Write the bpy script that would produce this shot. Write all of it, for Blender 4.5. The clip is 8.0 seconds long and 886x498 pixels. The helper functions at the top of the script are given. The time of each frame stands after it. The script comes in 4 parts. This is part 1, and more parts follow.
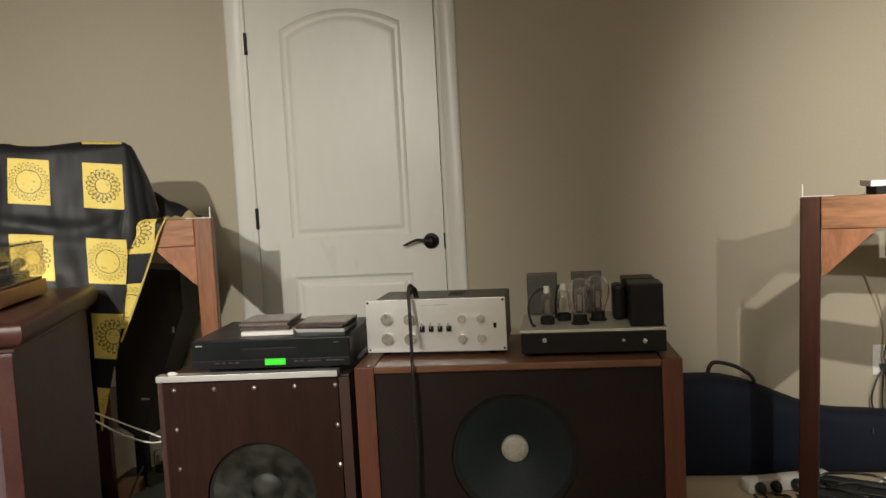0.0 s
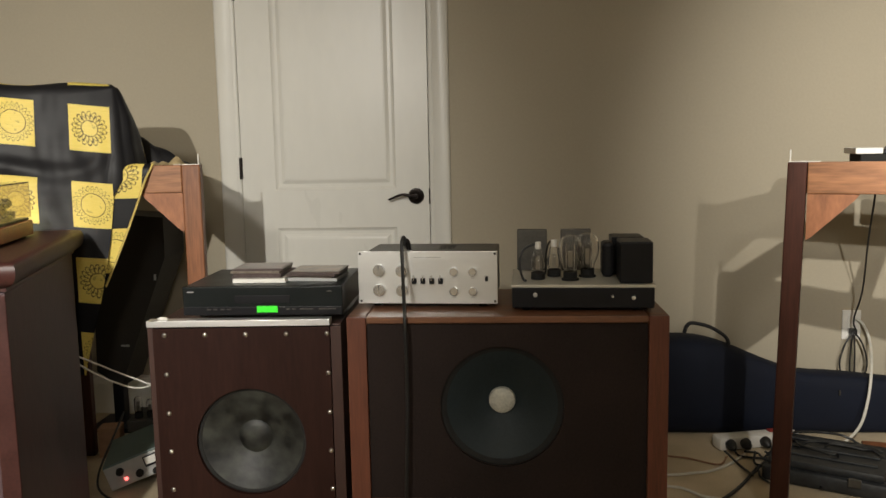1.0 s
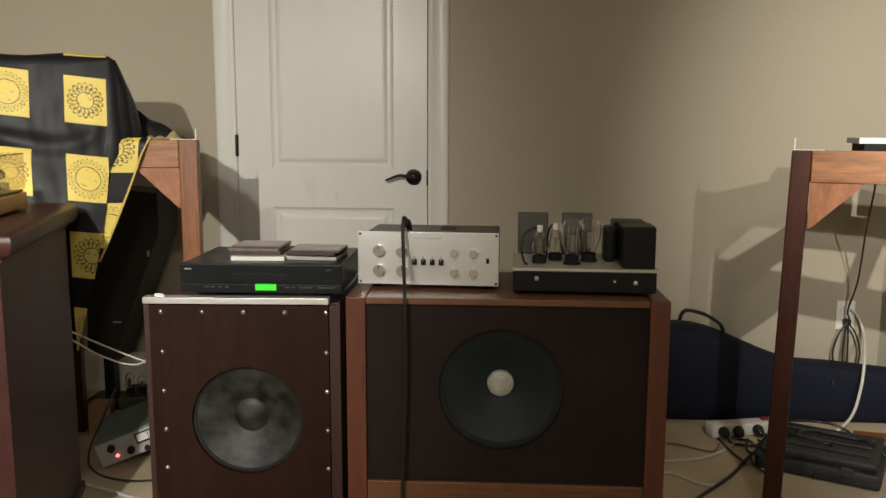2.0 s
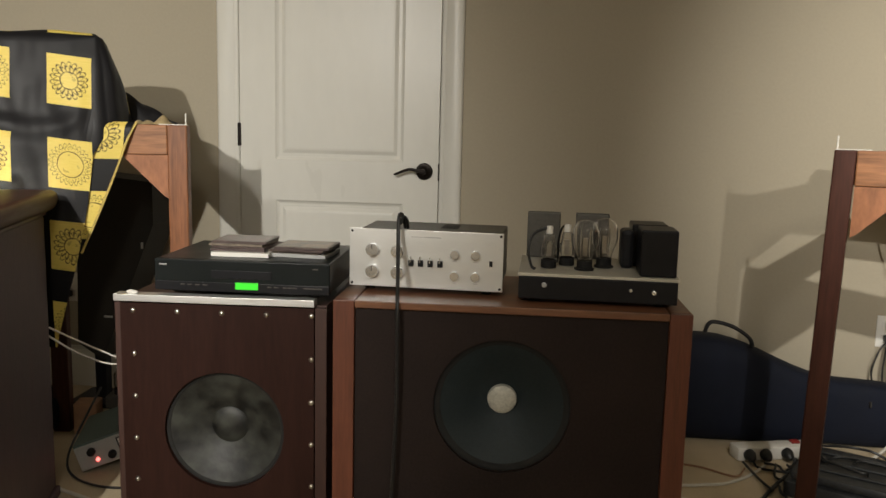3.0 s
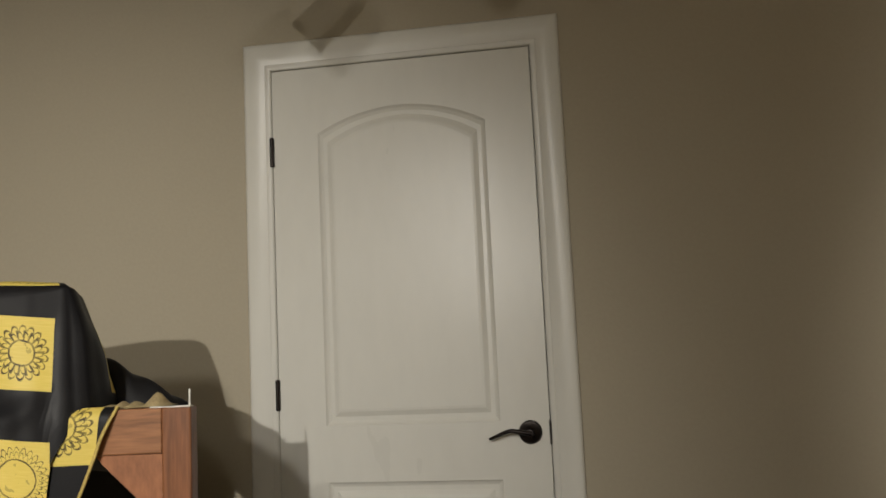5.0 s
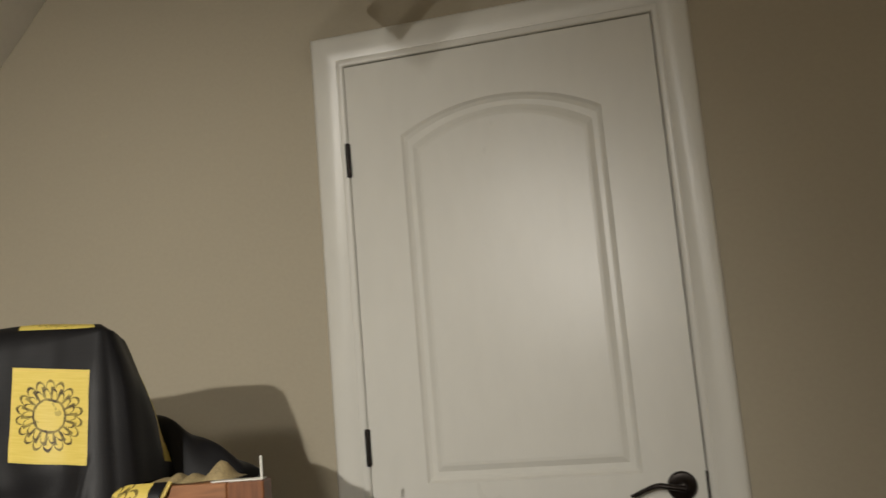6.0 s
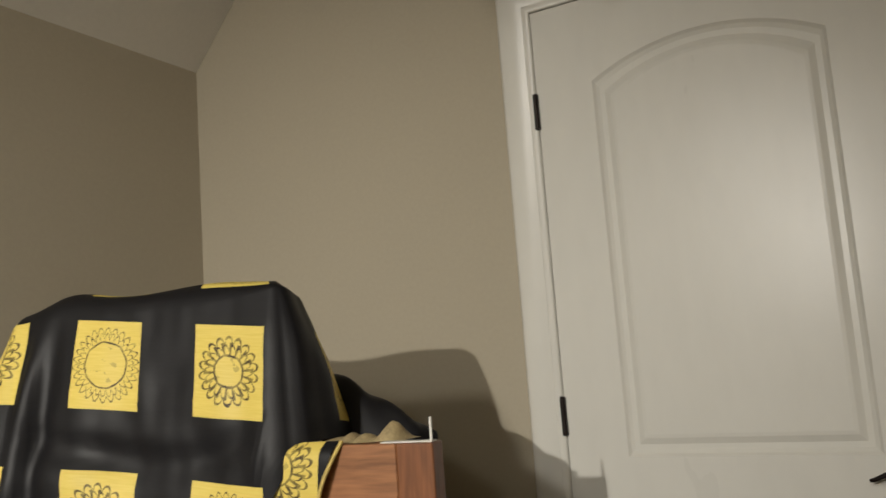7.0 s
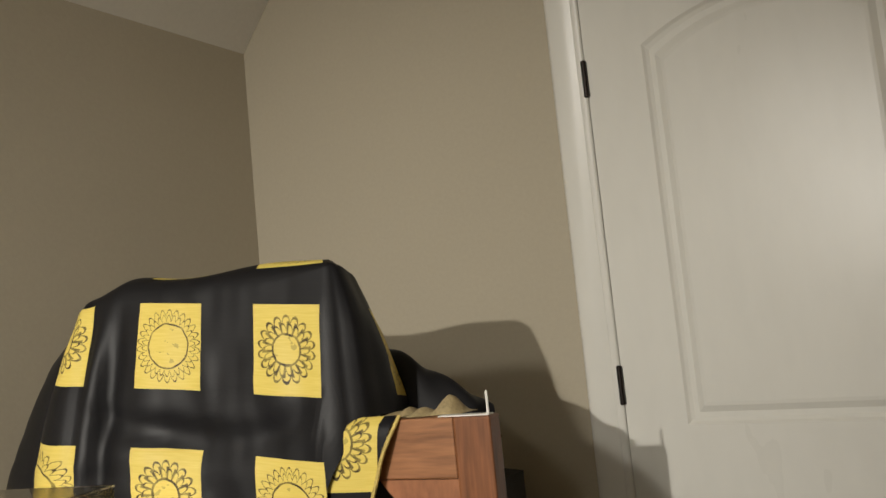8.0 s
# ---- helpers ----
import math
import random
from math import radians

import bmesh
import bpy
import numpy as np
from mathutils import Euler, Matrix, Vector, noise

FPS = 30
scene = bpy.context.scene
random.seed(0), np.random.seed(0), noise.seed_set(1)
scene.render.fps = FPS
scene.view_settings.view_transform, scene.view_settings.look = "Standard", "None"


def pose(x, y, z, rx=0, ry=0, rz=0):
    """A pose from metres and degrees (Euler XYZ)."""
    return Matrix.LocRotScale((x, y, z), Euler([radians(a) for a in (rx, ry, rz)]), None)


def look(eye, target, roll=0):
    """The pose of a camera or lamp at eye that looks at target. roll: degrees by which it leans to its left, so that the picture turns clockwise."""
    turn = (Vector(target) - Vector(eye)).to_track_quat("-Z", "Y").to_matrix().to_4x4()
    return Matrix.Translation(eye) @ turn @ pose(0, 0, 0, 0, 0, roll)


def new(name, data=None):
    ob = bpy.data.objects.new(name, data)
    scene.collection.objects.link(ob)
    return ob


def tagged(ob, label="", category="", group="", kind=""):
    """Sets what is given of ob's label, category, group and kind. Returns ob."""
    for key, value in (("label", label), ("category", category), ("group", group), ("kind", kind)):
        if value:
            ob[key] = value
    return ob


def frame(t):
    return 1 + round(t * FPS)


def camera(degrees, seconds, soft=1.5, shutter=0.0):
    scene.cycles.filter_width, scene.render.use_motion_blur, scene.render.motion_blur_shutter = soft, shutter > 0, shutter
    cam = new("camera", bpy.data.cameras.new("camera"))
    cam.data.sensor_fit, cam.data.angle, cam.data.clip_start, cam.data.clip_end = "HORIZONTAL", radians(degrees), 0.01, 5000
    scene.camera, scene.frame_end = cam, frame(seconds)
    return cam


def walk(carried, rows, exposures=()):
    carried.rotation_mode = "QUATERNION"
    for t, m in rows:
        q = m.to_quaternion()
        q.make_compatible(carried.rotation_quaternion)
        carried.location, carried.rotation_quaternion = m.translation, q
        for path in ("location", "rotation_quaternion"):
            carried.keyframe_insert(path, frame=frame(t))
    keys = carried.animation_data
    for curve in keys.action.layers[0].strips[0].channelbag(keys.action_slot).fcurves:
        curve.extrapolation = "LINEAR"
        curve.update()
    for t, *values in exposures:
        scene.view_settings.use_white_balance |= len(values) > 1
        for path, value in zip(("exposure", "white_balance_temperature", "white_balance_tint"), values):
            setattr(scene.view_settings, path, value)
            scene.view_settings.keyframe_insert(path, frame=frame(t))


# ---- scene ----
cam = camera(55.8, 8.0, 1.5, 0.3)
PATH = [
    (0, (1.213, -3.492, 1.186), (0.976, -1.512, 1.033), -3.0),
    (0.5, (1.175, -3.513, 1.186), (1.001, -1.53, 0.988), -2.3),
    (1, (1.141, -3.516, 1.17), (0.981, -1.538, 0.92), -1.1),
    (2.5, (1.098, -3.458, 1.154), (0.966, -1.484, 0.863), 0.6),
    (3, (1.162, -3.288, 1.138), (0.963, -1.32, 0.844), 1.4),
    (3.5, (1.197, -3.123, 1.129), (0.922, -1.157, 0.886), 1.3),
    (4, (1.085, -2.904, 1.175), (0.77, -0.932, 1.074), 0.2),
    (4.2, (1.066, -2.818, 1.188), (0.752, -0.843, 1.151), -0.5),
    (4.5, (1.028, -2.629, 1.238), (0.715, -0.657, 1.364), -1.5),
    (4.7, (0.998, -2.541, 1.229), (0.679, -0.574, 1.403), -2.1),
    (5.8, (0.737, -2.122, 1.256), (0.348, -0.178, 1.524), -4.8),
    (6, (0.744, -2.037, 1.261), (0.262, -0.116, 1.544), -4.8),
    (6.5, (0.754, -1.927, 1.238), (-0.005, -0.1, 1.536), -4.3),
    (7, (0.764, -1.892, 1.233), (-0.208, -0.164, 1.495), -4.2),
    (7.5, (0.765, -1.885, 1.236), (-0.298, -0.206, 1.457), -5.0),
    (8, (0.765, -1.891, 1.238), (-0.321, -0.224, 1.442), -5.6),
]
walk(cam, [(t, look(e, g, r)) for t, e, g, r in PATH], [(0, 0.05), (3.2, 0.08), (4.0, -0.12), (4.7, -0.22), (5.8, -0.20), (7.0, -0.10), (8.0, -0.06)])

# ---- world, lamps, exposure ----
world = bpy.data.worlds.new("room_air")
world.use_nodes = True
world.node_tree.nodes["Background"].inputs[0].default_value = (0.9, 0.85, 0.75, 1)
world.node_tree.nodes["Background"].inputs[1].default_value = 0.05
scene.world = world


def lamp(name, place, target, watts, degrees, blend, radius, colour=(1, 0.86, 0.68)):
    data = bpy.data.lights.new(name, "SPOT")
    data.energy, data.spot_size, data.spot_blend = watts, radians(degrees), blend
    data.shadow_soft_size, data.color = radius, colour
    ob = new(name, data)
    ob.matrix_world = look(place, target)
    return ob


WARM = (1, 0.955, 0.87)
lamp("reflector_lamp", (0.334, -4.70, 1.97), (-0.95, -0.6, 0.64), 445, 61, 1.0, 0.025, WARM)
lamp("reflector_lamp", (2.00, -4.66, 1.79), (3.35, 0, 1.25), 330, 47, 1.0, 0.02, WARM)
lamp("reflector_lamp", (1.80, -3.15, 2.09), (3.25, 0, 0.80), 290, 59, 1.0, 0.014, WARM)
lamp("reflector_lamp", (0.05, -4.30, 2.42), (-0.05, -0.9, 0.90), 135, 57, 1.0, 0.10, WARM)
# added soft fill light that lifts the shadows, no real ceiling globe
globe = bpy.data.lights.new("fill_light", "POINT")
globe.energy, globe.shadow_soft_size, globe.color = 64, 0.13, WARM
new("fill_light", globe).matrix_world = pose(1.55, -5.0, 2.42)

# ---- materials ----


def mat(name, colour, rough=0.5, metal=0.0, vary=0.12, scale=6.0, grain=40.0, bump=0.05, stretch=(1, 1, 1), spec=0.5, coat=0.0, space="Object", span=0.4):
    """A surface with two scales of variation and a fine relief."""
    m = bpy.data.materials.new(name)
    m.use_nodes = True
    nodes, link = m.node_tree.nodes, m.node_tree.links.new
    p = nodes["Principled BSDF"]
    p.inputs["Metallic"].default_value, p.inputs["Specular IOR Level"].default_value = metal, spec
    p.inputs["Coat Weight"].default_value, p.inputs["Coat Roughness"].default_value = coat, 0.15
    at = nodes.new("ShaderNodeTexCoord")
    mp = nodes.new("ShaderNodeMapping")
    mp.inputs["Scale"].default_value = stretch
    link(at.outputs[space], mp.inputs[0])
    big, fine = nodes.new("ShaderNodeTexNoise"), nodes.new("ShaderNodeTexNoise")
    big.inputs["Scale"].default_value, big.inputs["Detail"].default_value = scale, 4
    fine.inputs["Scale"].default_value, fine.inputs["Detail"].default_value = grain, 6
    link(mp.outputs[0], big.inputs[0])
    link(mp.outputs[0], fine.inputs[0])
    mix = nodes.new("ShaderNodeMath")
    mix.operation = "ADD"
    link(big.outputs[0], mix.inputs[0])
    link(fine.outputs[0], mix.inputs[1])
    ramp = nodes.new("ShaderNodeMapRange")
    ramp.inputs[1].default_value, ramp.inputs[2].default_value = 1 - span, 1 + span
    ramp.inputs[3].default_value, ramp.inputs[4].default_value = 1 - vary, 1 + vary
    link(mix.outputs[0], ramp.inputs[0])
    tint = nodes.new("ShaderNodeVectorMath")
    tint.operation = "SCALE"
    tint.inputs[0].default_value = colour
    link(ramp.outputs[0], tint.inputs["Scale"])
    link(tint.outputs[0], p.inputs["Base Color"])
    rr = nodes.new("ShaderNodeMapRange")
    rr.inputs[3].default_value, rr.inputs[4].default_value = max(rough - 0.08, 0.02), min(rough + 0.08, 1)
    link(big.outputs[0], rr.inputs[0])
    link(rr.outputs[0], p.inputs["Roughness"])
    if bump:
        b = nodes.new("ShaderNodeBump")
        b.inputs["Strength"].default_value, b.inputs["Distance"].default_value = bump, 0.004
        link(fine.outputs[0], b.inputs["Height"])
        link(b.outputs[0], p.inputs["Normal"])
    return m


def plain_glass(name, rough=0.02, colour=(1, 1, 1, 1), ior=1.45):
    m = bpy.data.materials.new(name)
    m.use_nodes = True
    p = m.node_tree.nodes["Principled BSDF"]
    p.inputs["Base Color"].default_value = colour
    p.inputs["Roughness"].default_value, p.inputs["Transmission Weight"].default_value, p.inputs["IOR"].default_value = rough, 1, ior
    return m


def glow(name, colour, strength):
    m = bpy.data.materials.new(name)
    m.use_nodes = True
    p = m.node_tree.nodes["Principled BSDF"]
    p.inputs["Base Color"].default_value = (*[c * 0.3 for c in colour], 1)
    p.inputs["Emission Color"].default_value, p.inputs["Emission Strength"].default_value = (*colour, 1), strength
    return m


M_WALL = mat("wall_paint", (0.40, 0.355, 0.27), 0.75, vary=0.04, scale=1.2, grain=90, bump=0.10, spec=0.25)
M_CEIL = mat("ceiling_paint", (0.62, 0.59, 0.52), 0.9, vary=0.04, scale=1.5, grain=70, bump=0.12, spec=0.2)
M_DOOR = mat("door_paint", (0.66, 0.645, 0.59), 0.30, spec=0.36, vary=0.03, scale=5, grain=26, bump=0.10, stretch=(1, 1, 0.35))
M_CARPET = mat("carpet", (0.56, 0.465, 0.325), 0.95, vary=0.22, scale=5, grain=220, bump=0.9, spec=0.1)
M_BRONZE = mat("oiled_bronze", (0.018, 0.013, 0.011), 0.38, 0.7, vary=0.3, bump=0.03)
# one mahogany twice: colour raised for the shaded body, lower for lamp-lit faces
M_MAHOG = mat("mahogany_shade_lifted", (0.085, 0.054, 0.060), 0.5, spec=0.3, vary=0.35, scale=3, grain=30, bump=0.05, stretch=(6, 6, 0.6))
M_MAHOG_TOP = mat("mahogany_lit_faces", (0.048, 0.016, 0.013), 0.42, spec=0.35, vary=0.35, scale=3, grain=30, bump=0.05, stretch=(5, 0.6, 5))
M_PLY = mat("stained_plywood", (0.0235, 0.0088, 0.0062), 0.5, spec=0.16, vary=0.28, scale=4, grain=24, bump=0.10, stretch=(5, 5, 0.6))
M_PLY_SIDE = mat("stained_side", (0.040, 0.016, 0.011), 0.55, vary=0.35, scale=4, grain=24, bump=0.10, stretch=(5, 5, 0.6))
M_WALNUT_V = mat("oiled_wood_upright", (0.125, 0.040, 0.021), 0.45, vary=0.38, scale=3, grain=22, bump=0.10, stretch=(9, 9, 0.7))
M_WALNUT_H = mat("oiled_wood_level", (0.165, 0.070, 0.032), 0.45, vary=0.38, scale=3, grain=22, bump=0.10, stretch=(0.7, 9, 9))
M_BAFFLE = mat("grille_board", (0.0200, 0.0131, 0.0112), 0.8, vary=0.35, scale=5, grain=160, bump=0.25, spec=0.2)
M_CONE = mat("paper_cone", (0.0132, 0.0204, 0.0228), 0.6, spec=0.3, vary=0.18, scale=9, grain=120, bump=0.2)
M_CONE_OLD = mat("treated_cone", (0.019, 0.020, 0.0165), 0.54, vary=0.95, scale=17, grain=15, bump=0.7, span=0.2)
M_DARK = mat("black_rubber", (0.0195, 0.0188, 0.0180), 0.8, spec=0.2, vary=0.2, bump=0.05)
M_TOLEX = mat("black_tolex", (0.036, 0.033, 0.029), 0.7, spec=0.25, vary=0.2, scale=10, grain=200, bump=0.3)
M_CAP = mat("dust_cap", (0.44, 0.43, 0.37), 0.6, 0.1, vary=0.25, scale=40, grain=160, bump=0.3)
M_ALU = mat("bare_aluminium", (0.74, 0.74, 0.73), 0.42, 0.85, vary=0.12, scale=9, grain=60, bump=0.05, stretch=(0.5, 6, 6))
M_FACE = mat("brushed_faceplate", (0.72, 0.72, 0.70), 0.36, 0.65, vary=0.05, scale=3, grain=160, bump=0.06, stretch=(0.25, 8, 8))
M_CHROME = mat("turned_metal", (0.82, 0.83, 0.84), 0.25, 0.92, vary=0.06, bump=0.02)
M_SCREW = mat("screw_steel", (0.66, 0.64, 0.60), 0.3, 1.0, vary=0.15, bump=0.03)
M_BLACKMET = mat("black_enamel", (0.0120, 0.0120, 0.0140), 0.36, spec=0.22, vary=0.2, scale=12, bump=0.03)
M_BLACKPL = mat("black_hifi_case", (0.0099, 0.0121, 0.0121), 0.36, spec=0.18, vary=0.2, scale=12, grain=200, bump=0.04)
M_CASETOP = mat("perforated_case", (0.10, 0.095, 0.085), 0.45, 0.6, vary=0.2, grain=150, bump=0.2)
M_PLATE = mat("cream_chassis", (0.56, 0.53, 0.45), 0.4, 0.1, vary=0.06, bump=0.03)
M_WHITE = mat("white_plastic", (0.75, 0.73, 0.68), 0.4, vary=0.05, bump=0.02)
M_PAPER = mat("card_sleeve", (0.085, 0.060, 0.056), 0.4, vary=0.5, scale=25, grain=90, bump=0.03, coat=0.3)
M_PAPER_B = mat("card_sleeve_light", (0.20, 0.165, 0.13), 0.4, vary=0.5, scale=30, grain=90, bump=0.03, coat=0.3)
M_PRINT_A = mat("cover_gold", (0.17, 0.115, 0.075), 0.3, vary=0.7, scale=22, grain=60, bump=0.02, coat=0.5, span=0.25)
M_PRINT_B = mat("cover_rose", (0.13, 0.085, 0.085), 0.3, vary=0.5, scale=16, grain=60, bump=0.02, coat=0.5, span=0.25)
M_CEDAR_H = mat("cedar_level", (0.29, 0.126, 0.053), 0.45, vary=0.5, scale=3.5, grain=18, bump=0.10, stretch=(0.8, 8, 8))
# darker cedar for the right stand's front legs and all rear legs
M_CEDAR_D = mat("cedar_dark", (0.055, 0.018, 0.011), 0.45, spec=0.3, vary=0.4, scale=3.5, grain=18, bump=0.10, stretch=(8, 8, 0.7))
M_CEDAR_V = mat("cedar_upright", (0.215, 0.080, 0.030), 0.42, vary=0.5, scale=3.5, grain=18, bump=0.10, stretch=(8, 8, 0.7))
M_CEDAR_G = mat("cedar_gusset", (0.30, 0.118, 0.050), 0.5, vary=0.4, scale=3.5, grain=18, bump=0.10, stretch=(5, 5, 2))
M_NYLON = mat("navy_nylon", (0.0070, 0.0100, 0.0210), 0.75, vary=0.25, scale=6, grain=300, bump=0.35, spec=0.25)
M_WEB = mat("black_webbing", (0.012, 0.012, 0.014), 0.7, vary=0.2, bump=0.2)
M_CABLE = mat("black_cable", (0.013, 0.013, 0.013), 0.42, vary=0.2, bump=0.02)
M_CABLE_W = mat("white_cable", (0.62, 0.60, 0.53), 0.5, vary=0.1, bump=0.02)
M_GREEN = mat("grey_green_enamel", (0.10, 0.135, 0.122), 0.5, vary=0.25, scale=8, grain=160, bump=0.12)
M_GREYP = mat("grey_panel", (0.42, 0.42, 0.41), 0.45, 0.2, vary=0.1, bump=0.03)
M_ORANGE = mat("teak_plinth", (0.33, 0.105, 0.035), 0.4, vary=0.3, scale=3, grain=22, bump=0.05, stretch=(0.8, 8, 8), coat=0.2)
M_GLASS = plain_glass("tube_glass")
M_ACRYL = plain_glass("smoked_acrylic", 0.04, (0.86, 0.82, 0.74, 1), 1.2)
M_GETTER = mat("tube_metal", (0.35, 0.33, 0.30), 0.3, 0.9, vary=0.2, bump=0.02)
M_DISPLAY = glow("green_display", (0.05, 0.85, 0.03), 0.75)
M_LED = glow("red_lamp", (1, 0.14, 0.12), 3.5)
M_RED = mat("red_switch", (0.28, 0.025, 0.02), 0.4, bump=0)
M_BROWNCARD = mat("brown_card", (0.26, 0.14, 0.075), 0.7, vary=0.2)


def cloth_material():
    """Black satin printed with yellow squares, each with a sun wheel in dark lines; metres along the cloth as UV."""
    m = mat("printed_satin", (0.5, 0.5, 0.5), 0.5, vary=0.1, scale=7, grain=260, bump=0.06)
    nodes, link = m.node_tree.nodes, m.node_tree.links.new
    p = nodes["Principled BSDF"]

    def op(kind, a, b=None, c=None):
        n = nodes.new("ShaderNodeMath")
        n.operation = kind
        for i, v in enumerate((a, b, c)):
            if isinstance(v, (int, float)):
                n.inputs[i].default_value = v
            elif v is not None:
                link(v, n.inputs[i])
        return n.outputs[0]

    uv = nodes.new("ShaderNodeTexCoord")
    sep = nodes.new("ShaderNodeSeparateXYZ")
    link(uv.outputs["UV"], sep.inputs[0])
    px, py = 0.230, 0.245
    fx, fy = op("DIVIDE", sep.outputs[0], px), op("DIVIDE", sep.outputs[1], py)
    cx, cy = op("FLOOR", fx), op("FLOOR", fy)
    x = op("MULTIPLY", op("SUBTRACT", op("SUBTRACT", fx, cx), 0.5), px)
    y = op("MULTIPLY", op("SUBTRACT", op("SUBTRACT", fy, cy), 0.5), py)
    square = op("MULTIPLY", op("LESS_THAN", op("ABSOLUTE", x), 0.0635), op("LESS_THAN", op("ABSOLUTE", y), 0.0735))
    r = op("SQRT", op("ADD", op("MULTIPLY", x, x), op("MULTIPLY", y, y)))
    a = op("ARCTAN2", y, x)
    kind = op("FLOORED_MODULO", op("ADD", op("ADD", cx, cy), 1.0), 2)

    def band(v, at, half):
        return op("LESS_THAN", op("ABSOLUTE", op("SUBTRACT", v, at)), half)

    def any_of(*vs):
        out = vs[0]
        for v in vs[1:]:
            out = op("MAXIMUM", out, v)
        return out

    wob = nodes.new("ShaderNodeTexNoise")
    wob.inputs["Scale"].default_value = 60
    link(uv.outputs["UV"], wob.inputs[0])
    rw = op("ADD", r, op("MULTIPLY", op("SUBTRACT", wob.outputs[0], 0.5), 0.006))
    # even squares: a plain disc with two rows of flame petals
    petal = op("ADD", 0.050, op("MULTIPLY", op("ABSOLUTE", op("SINE", op("MULTIPLY", a, 13))), 0.012))
    petal2 = op("ADD", 0.042, op("MULTIPLY", op("ABSOLUTE", op("SINE", op("MULTIPLY", a, 15))), 0.010))
    sun_a = any_of(band(rw, 0.038, 0.0015), band(rw, petal, 0.0014), band(rw, petal2, 0.0012), op("MULTIPLY", op("LESS_THAN", r, 0.030), op("MULTIPLY", op("GREATER_THAN", wob.outputs[0], 0.62), 0.35)))
    # odd squares: a wheel of spokes
    lobe = op("ADD", 0.038, op("MULTIPLY", op("SQRT", op("ABSOLUTE", op("SINE", op("MULTIPLY", a, 9)))), 0.016))
    lobe2 = op("ADD", 0.030, op("MULTIPLY", op("SQRT", op("ABSOLUTE", op("COSINE", op("MULTIPLY", a, 9)))), 0.012))
    spoke = op("MULTIPLY", op("GREATER_THAN", op("SINE", op("MULTIPLY", a, 18)), 0.55), op("MULTIPLY", op("GREATER_THAN", rw, 0.027), op("LESS_THAN", rw, 0.046)))
    sun_b = any_of(band(rw, 0.025, 0.0019), op("MULTIPLY", spoke, 0.9), band(rw, lobe, 0.0022), band(rw, lobe2, 0.0015), op("MULTIPLY", op("LESS_THAN", r, 0.022), op("MULTIPLY", op("GREATER_THAN", wob.outputs[0], 0.62), 0.35)))
    line = op("ADD", op("MULTIPLY", sun_a, op("SUBTRACT", 1.0, kind)), op("MULTIPLY", sun_b, kind))
    line = op("MULTIPLY", line, op("MINIMUM", op("ADD", 0.10, op("MULTIPLY", wob.outputs[0], 1.5)), 1.0))

    def mixed(f, ca, cb):
        n = nodes.new("ShaderNodeMix")
        n.data_type = "RGBA"
        link(f, n.inputs["Factor"])
        for slot, c in (("A", ca), ("B", cb)):
            socket = [s for s in n.inputs if s.name == slot and s.type == "RGBA"][0]
            if isinstance(c, tuple):
                socket.default_value = c
            else:
                link(c, socket)
        return [s for s in n.outputs if s.type == "RGBA"][0]

    weave = nodes.new("ShaderNodeTexNoise")
    weave.inputs["Scale"].default_value, weave.inputs["Detail"].default_value = 90, 3
    stretch = nodes.new("ShaderNodeMapping")
    stretch.inputs["Scale"].default_value = (0.3, 4, 1)
    link(uv.outputs["UV"], stretch.inputs[0])
    link(stretch.outputs[0], weave.inputs[0])
    yellow = mixed(weave.outputs[0], (0.60, 0.45, 0.075, 1), (0.76, 0.61, 0.17, 1))
    black = mixed(weave.outputs[0], (0.0045, 0.0043, 0.0052, 1), (0.010, 0.0096, 0.0108, 1))
    printed = mixed(line, yellow, (0.055, 0.038, 0.016, 1))
    link(mixed(square, black, printed), p.inputs["Base Color"])
    p.inputs["Specular IOR Level"].default_value = 0.26
    return m


M_CLOTH = cloth_material()
M_HEM = mat("cloth_lining", (0.40, 0.31, 0.16), 0.7, vary=0.35, scale=30, grain=220, bump=0.3)
M_TRIM = mat("yellow_braid", (0.55, 0.42, 0.12), 0.7, vary=0.35, scale=60, grain=300, bump=0.5)

# ---- building blocks ----


def empty(name, label, category, m=None, group="", kind=""):
    ob = new(name)
    if m is not None:
        ob.matrix_world = m
    return tagged(ob, label, category, group, kind)


def part(name, bm, material, parent=None, label="", smooth=False, m=None):
    """One mesh object from a bmesh, under its thing; the mesh lies in the parent's space."""
    me = bpy.data.meshes.new(name)
    bmesh.ops.recalc_face_normals(bm, faces=bm.faces)
    bm.to_mesh(me)
    bm.free()
    me.materials.append(material)
    if smooth:
        for f in me.polygons:
            f.use_smooth = True
        me.set_sharp_from_angle(angle=radians(40))
    ob = new(name, me)
    if parent is not None:
        ob.parent = parent
    if m is not None:
        ob.matrix_basis = m
    return tagged(ob, label)


def box(x0, x1, y0, y1, z0, z1, bevel=0.0, bm=None, m=None):
    bm = bm or bmesh.new()
    t = Matrix.LocRotScale(((x0 + x1) / 2, (y0 + y1) / 2, (z0 + z1) / 2), None, (x1 - x0, y1 - y0, z1 - z0))
    made = bmesh.ops.create_cube(bm, size=1, matrix=(m @ t) if m is not None else t)
    if bevel:
        edges = list({e for v in made["verts"] for e in v.link_edges})
        bmesh.ops.bevel(bm, geom=edges, offset=bevel, segments=2, affect="EDGES", profile=0.5)
    return bm


